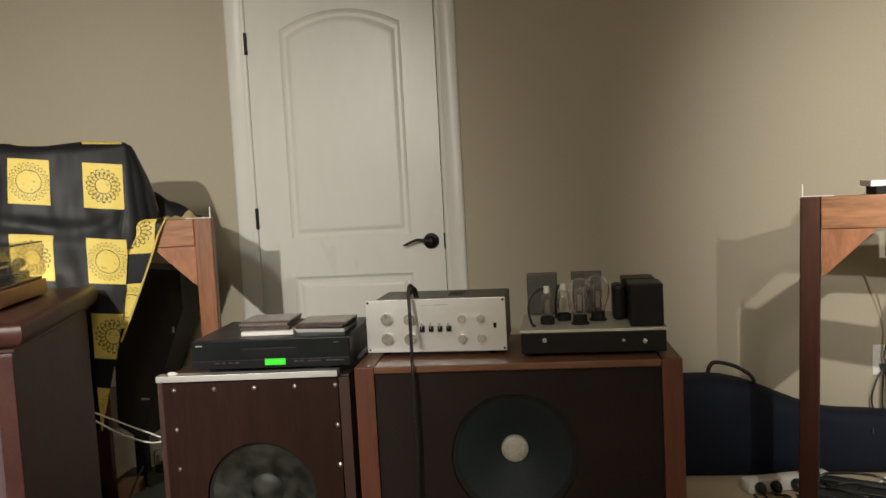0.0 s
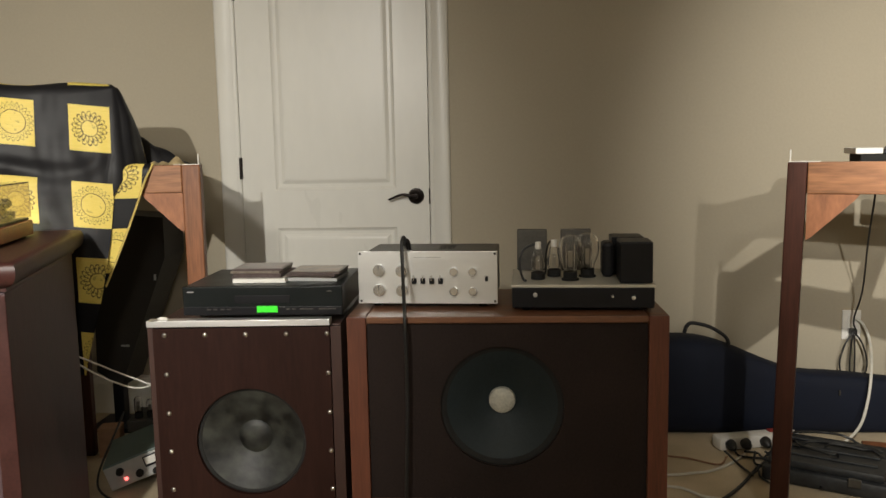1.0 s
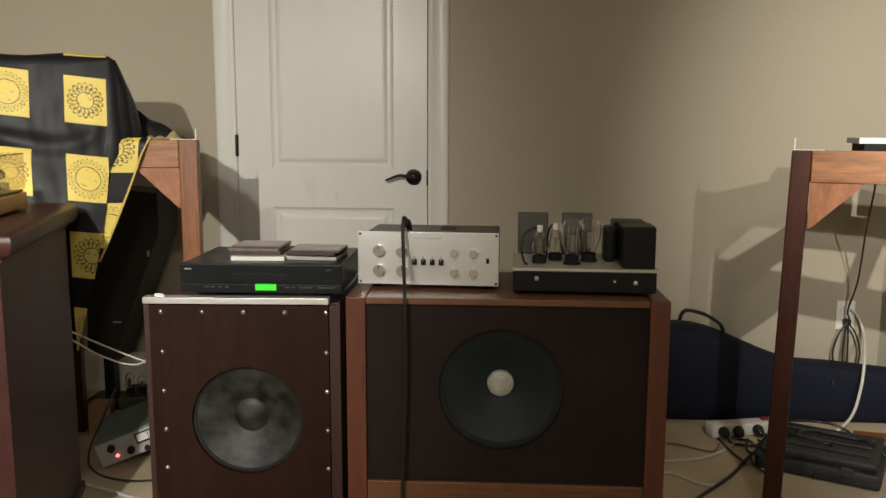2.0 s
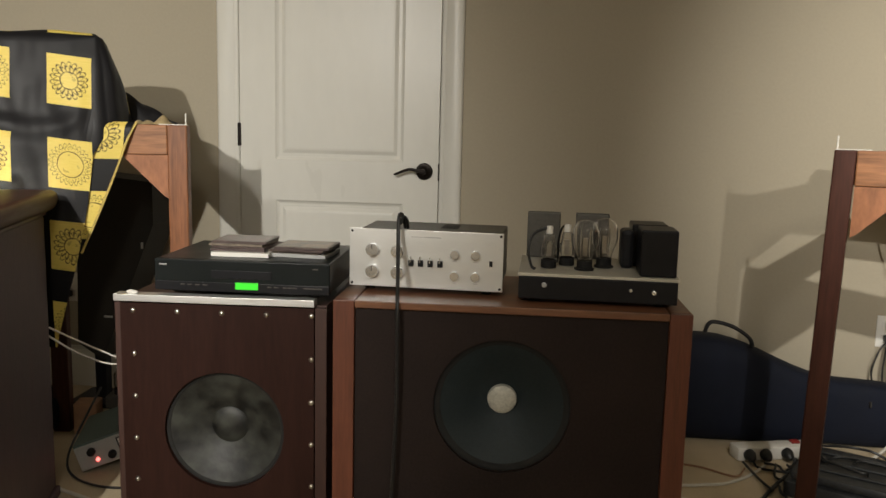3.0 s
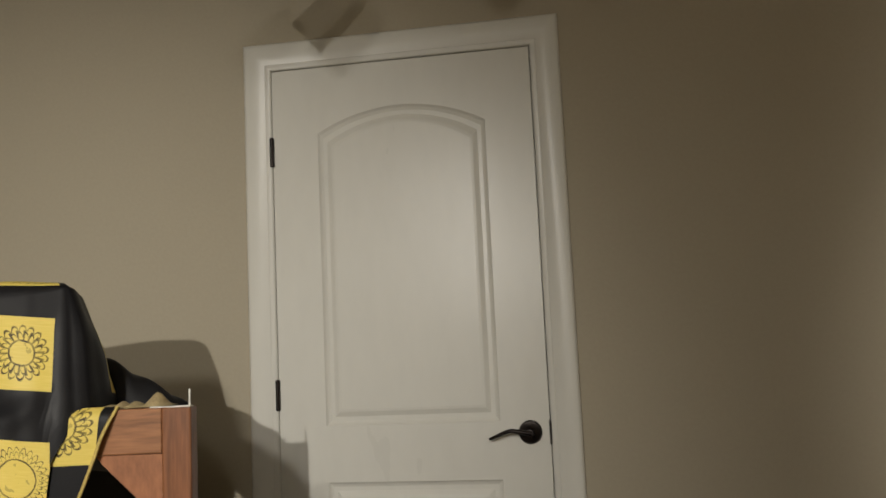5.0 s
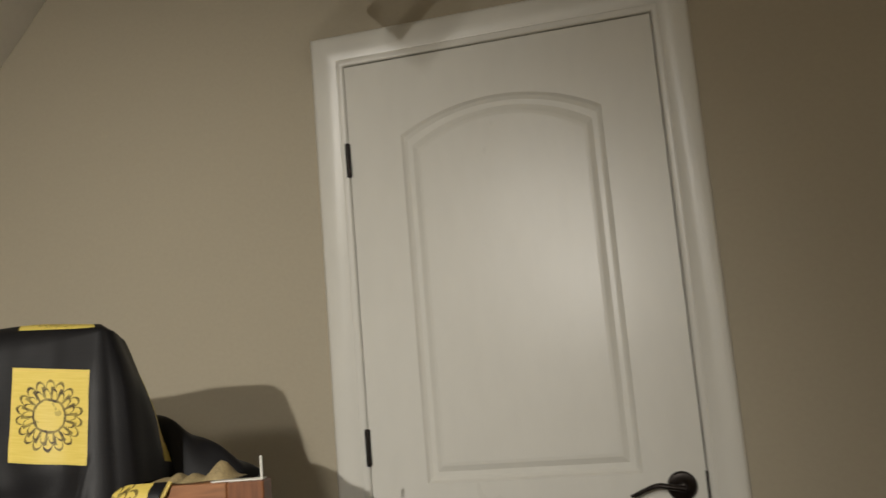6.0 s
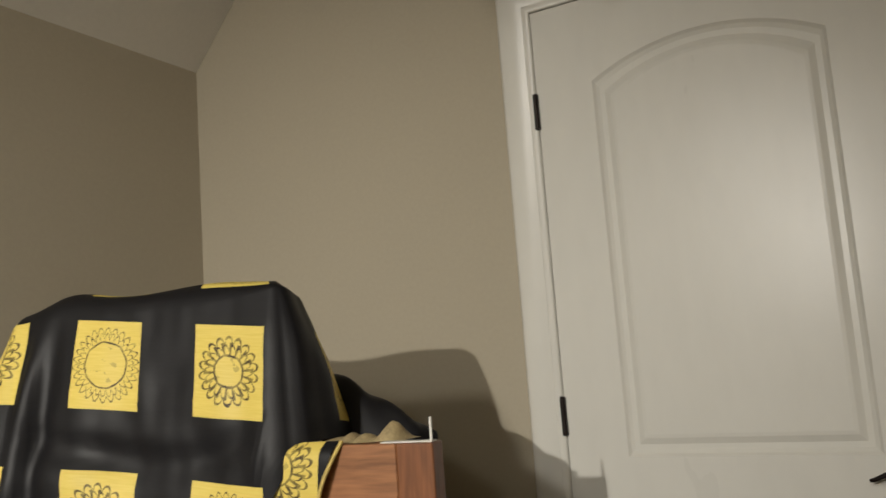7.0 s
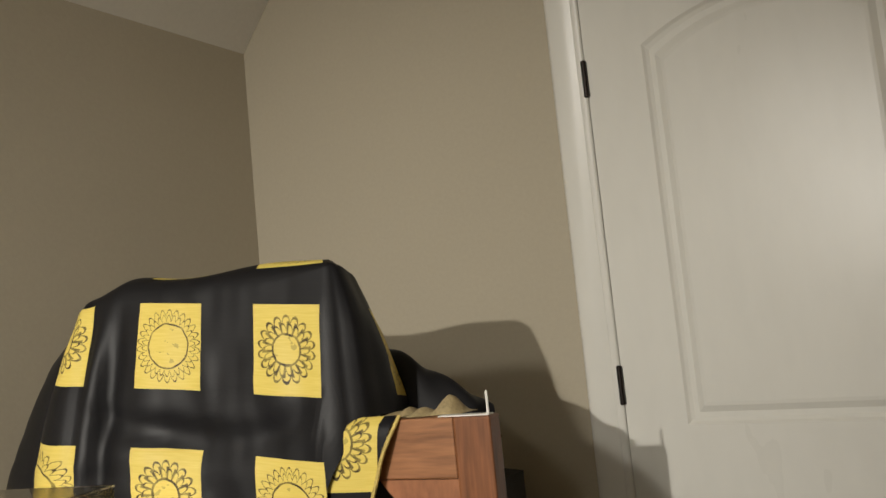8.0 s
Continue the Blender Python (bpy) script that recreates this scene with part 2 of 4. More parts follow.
def lathe(profile, steps=32, bm=None, m=None):
    """A turned body round z from (radius, height) pairs."""
    bm = bm or bmesh.new()
    m = m or Matrix.Identity(4)
    rings = []
    for r, z in profile:
        if r < 1e-6:
            rings.append([bm.verts.new(m @ Vector((0, 0, z)))] * steps)
        else:
            rings.append([bm.verts.new(m @ Vector((r * math.cos(a), r * math.sin(a), z))) for a in (i * math.tau / steps for i in range(steps))])
    for a, b in zip(rings, rings[1:]):
        for i in range(steps):
            vs = []
            for v in (a[i], a[(i + 1) % steps], b[(i + 1) % steps], b[i]):
                if v not in vs:
                    vs.append(v)
            if len(vs) > 2:
                bm.faces.new(vs)
    return bm


def bulb(profile, wall, steps, m):
    """A hollow glass envelope: the outer skin and, a wall's thickness inside it, the inner one."""
    inner = [(max(r - wall, 0), z - (wall if i == len(profile) - 1 else wall * 0.3)) for i, (r, z) in enumerate(profile)]
    bm = lathe([*profile, *inner[::-1], profile[0]], steps, m=m)
    bmesh.ops.remove_doubles(bm, verts=bm.verts, dist=1e-5)
    return bm


def glide(points, n=10):
    """A smooth line through the points (Catmull-Rom)."""
    pts = [Vector(p) for p in points]
    if len(pts) < 3:
        return pts
    ext = [2 * pts[0] - pts[1], *pts, 2 * pts[-1] - pts[-2]]
    out = []
    for a, b, c, d in zip(ext, ext[1:], ext[2:], ext[3:]):
        for i in range(n):
            t = i / n
            out.append(0.5 * (2 * b + (c - a) * t + (2 * a - 5 * b + 4 * c - d) * t**2 + (3 * b - a - 3 * c + d) * t**3))
    return out + [pts[-1]]


def tube(points, radius, steps=10, bm=None, n=10, flat=1.0):
    """A cord along a smooth line; radius may be a list, one for each of the points."""
    bm = bm or bmesh.new()
    line = glide(points, n)
    rad = radius if isinstance(radius, (list, tuple)) else [radius] * len(points)
    rings, side = [], None
    for i, p in enumerate(line):
        way = (line[min(i + 1, len(line) - 1)] - line[max(i - 1, 0)]).normalized()
        if side is None:
            side = way.cross(Vector((0, 0, 1)))
            side = (side if side.length > 0.1 else way.cross(Vector((0, 1, 0)))).normalized()
        side = (side - way * side.dot(way)).normalized()
        up = way.cross(side)
        k = i / max(len(line) - 1, 1) * (len(rad) - 1)
        r = rad[int(k)] + (rad[min(int(k) + 1, len(rad) - 1)] - rad[int(k)]) * (k - int(k))
        rings.append([bm.verts.new(p + side * r * math.cos(a) + up * r * flat * math.sin(a)) for a in (j * math.tau / steps for j in range(steps))])
    for a, b in zip(rings, rings[1:]):
        for j in range(steps):
            bm.faces.new((a[j], a[(j + 1) % steps], b[(j + 1) % steps], b[j]))
    bm.faces.new(rings[0][::-1])
    bm.faces.new(rings[-1])
    return bm


def prism(outline, y0, y1, bm=None):
    """An upright plate: an outline of (x, z) between two depths."""
    bm = bm or bmesh.new()
    a = [bm.verts.new((x, y0, z)) for x, z in outline]
    b = [bm.verts.new((x, y1, z)) for x, z in outline]
    bm.faces.new(a)
    bm.faces.new(b[::-1])
    for i in range(len(a)):
        j = (i + 1) % len(a)
        bm.faces.new((a[i], a[j], b[j], b[i]))
    return bm


TOWARDS = Matrix.Rotation(radians(90), 4, "X")  # turns z into -y: turned things that face the room

# ---- the room ----
LEFT, RIGHT, BACK, KNEE, TOP, BEHIND = -1.163, 4.4, 0.0, 2.206, 2.85, -6.6
bm = box(LEFT - 0.1, RIGHT + 0.1, BEHIND - 0.1, 0.12, -0.05, 0)
tagged(part("floor", bm, M_CARPET), "beige short-pile carpet strewn with cables", "floor", kind="structure")


def wall_back():
    bm = bmesh.new()
    top = TOP + 0.15
    box(LEFT - 0.1, -0.02, 0, 0.12, 0, top, bm=bm)
    box(0.826, RIGHT + 0.1, 0, 0.12, 0, top, bm=bm)
    box(-0.02, 0.826, 0, 0.12, 2.10, top, bm=bm)
    return tagged(part("wall_north", bm, M_WALL), "khaki beige painted wall behind the audio gear", "wall", kind="structure")


wall_back()
tagged(part("wall_west", box(LEFT - 0.1, LEFT, BEHIND, 0, 0, KNEE + 0.1), M_WALL), "khaki beige painted knee wall under the sloped ceiling", "wall", kind="structure")
tagged(part("wall_east", box(RIGHT, RIGHT + 0.1, BEHIND, 0, 0, TOP + 0.1), M_WALL), "khaki beige painted side wall", "wall", kind="structure")
tagged(part("wall_south", box(LEFT - 0.1, RIGHT + 0.1, BEHIND - 0.1, BEHIND, 0, TOP + 0.1), M_WALL), "khaki beige painted wall behind the camera", "wall", kind="structure")
run = (TOP - KNEE) / math.tan(radians(48))
bm = prism([(LEFT - 0.1, KNEE - 0.111), (LEFT, KNEE), (LEFT + run, TOP), (RIGHT + 0.1, TOP), (RIGHT + 0.1, TOP + 0.1), (LEFT - 0.1, TOP + 0.1)], BEHIND, -0.001)
tagged(part("ceiling", bm, M_CEIL), "off-white ceiling that slopes down to the knee wall", "ceiling", kind="structure")


def baseboard(x0, x1):
    bm = prism([(0, 0), (0.014, 0), (0.014, 0.135), (0.011, 0.150), (0.006, 0.158), (0.005, 0.172), (0, 0.172)], x0, x1)
    bmesh.ops.transform(bm, matrix=Matrix(((0, 1, 0, 0), (-1, 0, 0, -0.001), (0, 0, 1, 0), (0, 0, 0, 1))), verts=bm.verts)
    return tagged(part("baseboard", bm, M_DOOR), "white painted moulded baseboard along the wall", "baseboard", kind="structure")


baseboard(LEFT, -0.089)
baseboard(0.897, RIGHT)


def door_casing():
    """Moulded casing: a stepped profile, mitred at the corners."""
    profile = [(0, 0.010), (0.003, 0.014), (0.009, 0.0175), (0.017, 0.0198), (0.027, 0.0205), (0.037, 0.0200), (0.047, 0.0182), (0.056, 0.0155), (0.064, 0.0125), (0.069, 0.0105), (0.071, 0.0120), (0.079, 0.0115), (0.084, 0.0090), (0.087, 0.005)]
    bm = bmesh.new()
    x0, x1, z1 = -0.087, 0.894, 2.170
    rows = []
    for d, h in [(0, -0.001), *profile, (0.087, -0.001)]:
        rows.append([bm.verts.new((x0 + d, -h, 0)), bm.verts.new((x0 + d, -h, z1 - d)), bm.verts.new((x1 - d, -h, z1 - d)), bm.verts.new((x1 - d, -h, 0))])
    for a, b in zip(rows, rows[1:]):
        for i in range(3):
            bm.faces.new((a[i], a[i + 1], b[i + 1], b[i]))
    return tagged(part("trim", bm, M_DOOR, smooth=True), "white painted moulded casing round the door", "door casing", kind="structure")


door_casing()
bm = box(-0.02, -0.001, 0.002, 0.12, 0, 2.083)
box(0.807, 0.826, 0.002, 0.12, 0, 2.083, bm=bm)
box(-0.02, 0.826, 0.002, 0.12, 2.084, 2.10, bm=bm)
tagged(part("trim", bm, M_DOOR), "white painted door jamb", "door jamb", kind="structure")


def panel_rings(bm, outline_at):
    """The moulding of a door panel: rings that sink and rise again, then the field."""
    rings = []
    for inset, depth in ((0, 0), (0.006, 0.006), (0.014, 0.010), (0.026, 0.010), (0.040, 0.003), (0.048, 0.002)):
        rings.append([bm.verts.new((x, -0.004 + depth, z)) for x, z in outline_at(inset)])
    for a, b in zip(rings, rings[1:]):
        for i in range(len(a)):
            j = (i + 1) % len(a)
            bm.faces.new((a[i], a[j], b[j], b[i]))
    bm.faces.new(rings[-1])


def door():
    leaf = empty("door_1", "white two-panel arch-top door, closed, with bronze lever", "door", kind="structure")
    X0, X1, Z0, Z1 = 0.002, 0.804, 0.012, 2.080
    a0, a1, low, spring, rise = 0.146, 0.664, 0.985, 1.872, 0.068

    def arch(inset):
        x0, x1, z0, zs = a0 + inset, a1 - inset, low + inset, spring - inset * 1.1
        mid, half = (x0 + x1) / 2, (x1 - x0) / 2
        rad = (half**2 + rise**2) / (2 * rise)
        n = 24
        crown = [(x1 - 2 * half * i / n) for i in range(n + 1)]
        return [(x0, z0), (x1, z0)] + [(x, zs + rise - rad + math.sqrt(max(rad**2 - (x - mid) ** 2, 0))) for x in crown]

    def square(inset):
        return [(a0 + inset, 0.215 + inset), (a1 - inset, 0.215 + inset), (a1 - inset, 0.822 - inset), (a0 + inset, 0.822 - inset)]

    bm = bmesh.new()
    y = -0.004

    def quad(*pts):
        bm.faces.new([bm.verts.new((x, y, z)) for x, z in pts])

    quad((X0, Z0), (a0, Z0), (a0, Z1), (X0, Z1))
    quad((a1, Z0), (X1, Z0), (X1, Z1), (a1, Z1))
    quad((a0, Z0), (a1, Z0), (a1, 0.215), (a0, 0.215))
    quad((a0, 0.822), (a1, 0.822), (a1, low), (a0, low))
    crown = arch(0)[2:]
    for (xa, za), (xb, zb) in zip(crown, crown[1:]):
        quad((xb, zb), (xa, za), (xa, Z1), (xb, Z1))
    panel_rings(bm, arch)
    panel_rings(bm, square)
    bmesh.ops.remove_doubles(bm, verts=bm.verts, dist=0.0005)
    part("door_leaf", bm, M_DOOR, leaf)
    bm = box(X0, X1, 0.012, 0.036, Z0, Z1)
    for x0, x1, z0, z1 in ((X0, X0 + 0.001, Z0, Z1), (X1 - 0.001, X1, Z0, Z1), (X0, X1, Z1 - 0.001, Z1), (X0, X1, Z0, Z0 + 0.001)):
        box(x0, x1, -0.003, 0.012, z0, z1, bm=bm)
    part("door_core", bm, M_DOOR, leaf)
    for z in (0.281, 1.081, 1.823):
        bm = lathe([(0, -0.046), (0.004, -0.046), (0.0065, -0.044), (0.0065, 0.044), (0.004, 0.046), (0, 0.046)], 14, m=pose(0.0, -0.012, z))
        box(-0.003, 0.006, -0.012, -0.003, z - 0.044, z + 0.044, bm=bm)
        part("hinge", bm, M_BRONZE, leaf, "dark bronze butt hinge", True)
    handle = part("door_handle", lathe([(0, 0), (0.0335, 0), (0.0335, 0.006), (0.030, 0.011), (0.016, 0.014), (0.011, 0.020), (0.011, 0.046), (0, 0.048)], 32, m=pose(0.748, -0.004, 0.953) @ TOWARDS), M_BRONZE, leaf, "oil-rubbed bronze lever handle", True)
    part("lever", tube([(0.752, -0.046, 0.953), (0.725, -0.050, 0.958), (0.695, -0.050, 0.962), (0.668, -0.048, 0.954), (0.645, -0.046, 0.944), (0.634, -0.044, 0.941)], [0.010, 0.0085, 0.0075, 0.0065, 0.006, 0.004], 12, flat=0.8), M_BRONZE, handle, "", True)
    part("latch_plate", box(0.802, 0.808, -0.008, -0.0045, 0.918, 0.985, 0.001), M_BRONZE, leaf, "dark latch plate")


door()


def outlet(x, z, label):
    ob = empty("wall_outlet", label, "outlet", pose(x, 0, z), kind="structure")
    part("cover_plate", box(-0.037, 0.037, -0.007, -0.001, -0.061, 0.061, 0.002), M_WHITE, ob)
    for dz in (-0.026, 0.026):
        part("socket", box(-0.017, 0.017, -0.010, -0.0072, dz - 0.016, dz + 0.016, 0.003), M_WHITE, ob)
    part("plug", box(-0.013, 0.013, -0.040, -0.0102, -0.038, -0.012, 0.005), M_CABLE, ob, "black moulded plug")


outlet(2.543, 0.396, "white duplex wall outlet with plugs above the baseboard")
outlet(-0.742, 0.425, "white duplex wall outlet with one black plug")

# ---- loudspeakers ----


def screw(parent, x, z, y):
    part("screw", lathe([(0.0, 0.0045), (0.003, 0.0042), (0.0062, 0.0022), (0.0070, 0)], 12, m=pose(x, y, z) @ TOWARDS), M_SCREW, parent, "round steel screw head", True)


def ring_board(x0, x1, z0, z1, cx, cz, r, y0, y1, n=48):
    """A board with a round hole through it."""
    bm = bmesh.new()
    loops = []
    for y in (y0, y1):
        outer, inner = [], []
        for i in range(n):
            a = i * math.tau / n + math.pi / 4
            c, s = math.cos(a), math.sin(a)
            k = 1 / max(abs(c), abs(s))
            ox = cx + (c * k * (x1 - cx) if c > 0 else c * k * (cx - x0))
            oz = cz + (s * k * (z1 - cz) if s > 0 else s * k * (cz - z0))
            outer.append(bm.verts.new((ox, y, oz)))
            inner.append(bm.verts.new((cx + r * c, y, cz + r * s)))
        loops.append((outer, inner))
    (o0, i0), (o1, i1) = loops
    for i in range(n):
        j = (i + 1) % n
        for a, b in ((o0, i0), (i0, i1), (i1, o1), (o1, o0)):
            bm.faces.new((a[i], a[j], b[j], b[i]))
    return bm


def speaker_screwed():
    """The narrow cabinet of stained plywood; its own space has the front at y = 0."""
    sp = empty("bass_speaker", "dark red stained plywood speaker cabinet with screwed front", "speaker", pose(0.425, -1.366, 0, 0, 0, 3.0))
    w, top = 0.262, 0.694
    part("body", box(-w + 0.016, w - 0.002, 0.16, 0.46, 0, top - 0.019, 0.003), M_PLY_SIDE, sp)
    part("top_panel", box(-w + 0.016, w - 0.002, 0.021, 0.46, top - 0.018, top, 0.002), M_PLY_SIDE, sp)
    part("side_panel", box(w - 0.018, w - 0.002, 0.021, 0.159, 0, top - 0.019, 0.002), M_PLY_SIDE, sp)
    part("side_panel", box(-w, -w + 0.0155, 0.004, 0.462, 0, top - 0.002, 0.002), M_PLY_SIDE, sp)
    cx, cz, r = 0.008, 0.372, 0.150
    part("baffle", ring_board(-w + 0.016, w - 0.03, 0.005, top - 0.004, cx, cz, r, 0, 0.0205), M_PLY, sp)
    part("edge_batten", box(w - 0.029, w, 0.008, 0.0205, 0, top - 0.004, 0.001), M_PLY_SIDE, sp)
    part("angle_strip", box(-w + 0.002, w - 0.028, -0.006, 0.030, top + 0.001, top + 0.018, 0.001), M_ALU, sp, "bare aluminium angle strip")
    for i in range(5):
        x = -0.214 + i * 0.110
        screw(sp, x, 0.672, -0.0005)
    for x in (-0.214, 0.226):
        for i in range(1, 5):
            screw(sp, x, 0.672 - i * 0.1085, -0.0005)
    m = pose(cx, 0.003, cz) @ TOWARDS
    driver = part("driver", lathe([(0.150, -0.0095), (0.147, -0.0085), (0.143, -0.0095), (0.140, -0.012)], 48, m=m), M_DARK, sp, "black rubber driver surround", True)
    part("cone", lathe([(0.141, -0.012), (0.128, -0.016), (0.10, -0.026), (0.07, -0.040), (0.047, -0.048), (0.045, -0.046)], 48, m=m), M_CONE_OLD, driver, "mottled grey treated paper cone", True)
    part("dust_cap", lathe([(0.046, -0.0465), (0.040, -0.0425), (0.030, -0.0400), (0.015, -0.0385), (0, -0.0380)], 32, m=m), M_CONE_OLD, driver, "", True)


speaker_screwed()


def speaker_wide():
    sp = empty("wide_speaker", "wide wooden speaker cabinet with dark front and large cone", "speaker", pose(1.128, -1.352, 0, 0, 0, 0.6))
    w, top, b = 0.424, 0.716, 0.052
    part("side_panel", box(-w, -w + b, 0, 0.02, 0.0, top, 0.002), M_WALNUT_V, sp)
    part("side_panel", box(w - b, w, 0, 0.02, 0.0, top, 0.002), M_WALNUT_V, sp)
    part("body", box(-w + 0.001, w - 0.001, 0.16, 0.42, 0.0, top - 0.019, 0.002), M_WALNUT_V, sp)
    for e0, e1 in ((-w + 0.001, -w + 0.019), (w - 0.019, w - 0.001)):
        part("side_panel", box(e0, e1, 0.0205, 0.159, 0.0, top - 0.019, 0.002), M_WALNUT_V, sp)
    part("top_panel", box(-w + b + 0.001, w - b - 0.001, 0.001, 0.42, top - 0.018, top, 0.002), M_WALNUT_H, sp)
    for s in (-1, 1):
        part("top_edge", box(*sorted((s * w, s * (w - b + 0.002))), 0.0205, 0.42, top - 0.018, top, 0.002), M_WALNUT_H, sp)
    part("bottom_rail", box(-w + b + 0.001, w - b - 0.001, 0.002, 0.02, 0, 0.208, 0.002), M_WALNUT_H, sp)
    cx, cz, r = -0.012, 0.466, 0.166
    part("baffle", ring_board(-w + b + 0.001, w - b - 0.001, 0.209, top - 0.0185, cx, cz, r, 0.012, 0.0203), M_BAFFLE, sp, "dark brown grille board")
    m = pose(cx, 0.018, cz) @ TOWARDS
    driver = part("driver", lathe([(0.166, -0.0055), (0.163, -0.0050), (0.160, -0.0062), (0.157, -0.0066), (0.150, -0.0115)], 56, m=m), M_DARK, sp, "black pleated driver surround", True)
    part("cone", lathe([(0.155, -0.010), (0.13, -0.020), (0.10, -0.034), (0.07, -0.050), (0.045, -0.062), (0.036, -0.066)], 56, m=m), M_CONE, driver, "dark grey paper cone", True)
    part("dust_cap", lathe([(0.037, -0.068), (0.0365, -0.058), (0.035, -0.053), (0.028, -0.049), (0.014, -0.0465), (0, -0.046)], 32, m=m), M_CAP, driver, "pale silver dust cap", True)


speaker_wide()

bm = bmesh.new()
bmesh.ops.create_icosphere(bm, subdivisions=2, radius=0.012)
for v in bm.verts:
    v.co = Vector((v.co.x * 1.3, v.co.y * 0.8, max(v.co.z, -0.004) * 0.5 + 0.002)) * (1 + 0.25 * noise.noise(v.co * 90))
tagged(part("putty_lump", bm, M_WHITE, None, "", True, m=pose(0.205, -1.365, 0.7125)), "small lump of white putty on the aluminium strip", "putty")

# ---- hi-fi on the speakers ----


def disc_player():
    cd = empty("cd_player", "black CD player with lit green display", "CD player", pose(0.478, -1.355, 0.712, 0, 0, 1.5))
    w = 0.215
    part("body", box(-w, w, 0.012, 0.325, 0.012, 0.088, 0.003), M_BLACKPL, cd)
    part("front_panel", box(-w - 0.002, w + 0.002, 0, 0.0115, 0.010, 0.088, 0.003), M_BLACKPL, cd)
    part("lower_lip", box(-w, w, -0.004, -0.0005, 0.012, 0.034, 0.0015), M_BLACKMET, cd)
    part("display", box(-0.014, 0.042, -0.0062, -0.0042, 0.019, 0.036, 0.0005), M_DISPLAY, cd, "bright green lit display")
    part("disc_tray", box(-0.075, 0.075, -0.003, -0.0005, 0.044, 0.064, 0.001), M_BLACKMET, cd)
    for x in (-0.145, -0.128, -0.108, -0.090, 0.070, 0.086, 0.108, 0.120, 0.132, 0.158, 0.170, 0.182, 0.194):
        part("button", box(x - 0.005, x + 0.005, -0.0062, -0.0042, 0.026, 0.0285), M_CASETOP, cd)
    part("maker_mark", box(-0.204, -0.186, -0.0016, -0.0003, 0.073, 0.076), M_GREYP, cd)
    part("model_mark", box(0.174, 0.188, -0.0016, -0.0003, 0.073, 0.0755), M_CASETOP, cd)
    for x in (-0.17, 0.17):
        for y in (0.05, 0.28):
            part("foot", lathe([(0, 0), (0.018, 0), (0.020, 0.003), (0.020, 0.0115), (0, 0.0115)], 20, m=pose(x, y, 0)), M_DARK, cd)


disc_player()


def case_stack(x, y, z, n, turn, seed, pale):
    rng = random.Random(seed)
    for i in range(n):
        case = empty("cd_case", "dark printed card CD sleeve in a stack on the player", "CD case", pose(x + rng.uniform(-0.009, 0.009), y + rng.uniform(-0.009, 0.009), z + i * 0.0062, 0, 0, turn + rng.uniform(-8, 8)), "CD cases on the player")
        part("sleeve", box(-0.070, 0.070, -0.0625, 0.0625, 0, 0.0058, 0.0008), M_PAPER_B if (i + pale) % 3 == 0 else M_PAPER, case)
        if i == n - 1:
            part("cover_print", box(-0.064, 0.064, -0.057, 0.057, 0.0060, 0.0064), M_PRINT_B if pale else M_PRINT_A, case, "glossy mottled printed cover")


tagged(part("white_booklet", box(-0.073, 0.073, -0.065, 0.065, 0, 0.011, 0.0008), M_WHITE, m=pose(0.452, -1.235, 0.8005, 0, 0, 2)), "thick white booklet under the CD stack", "booklet")
case_stack(0.448, -1.225, 0.812, 4, 2, 3, 1)
tagged(part("jewel_case", box(-0.071, 0.071, -0.062, 0.062, 0, 0.0095, 0.001), M_GREYP, m=pose(0.600, -1.215, 0.8005, 0, 0, -4)), "clear grey jewel case under the sleeves", "CD case")
case_stack(0.598, -1.220, 0.8105, 3, -3, 8, 0)


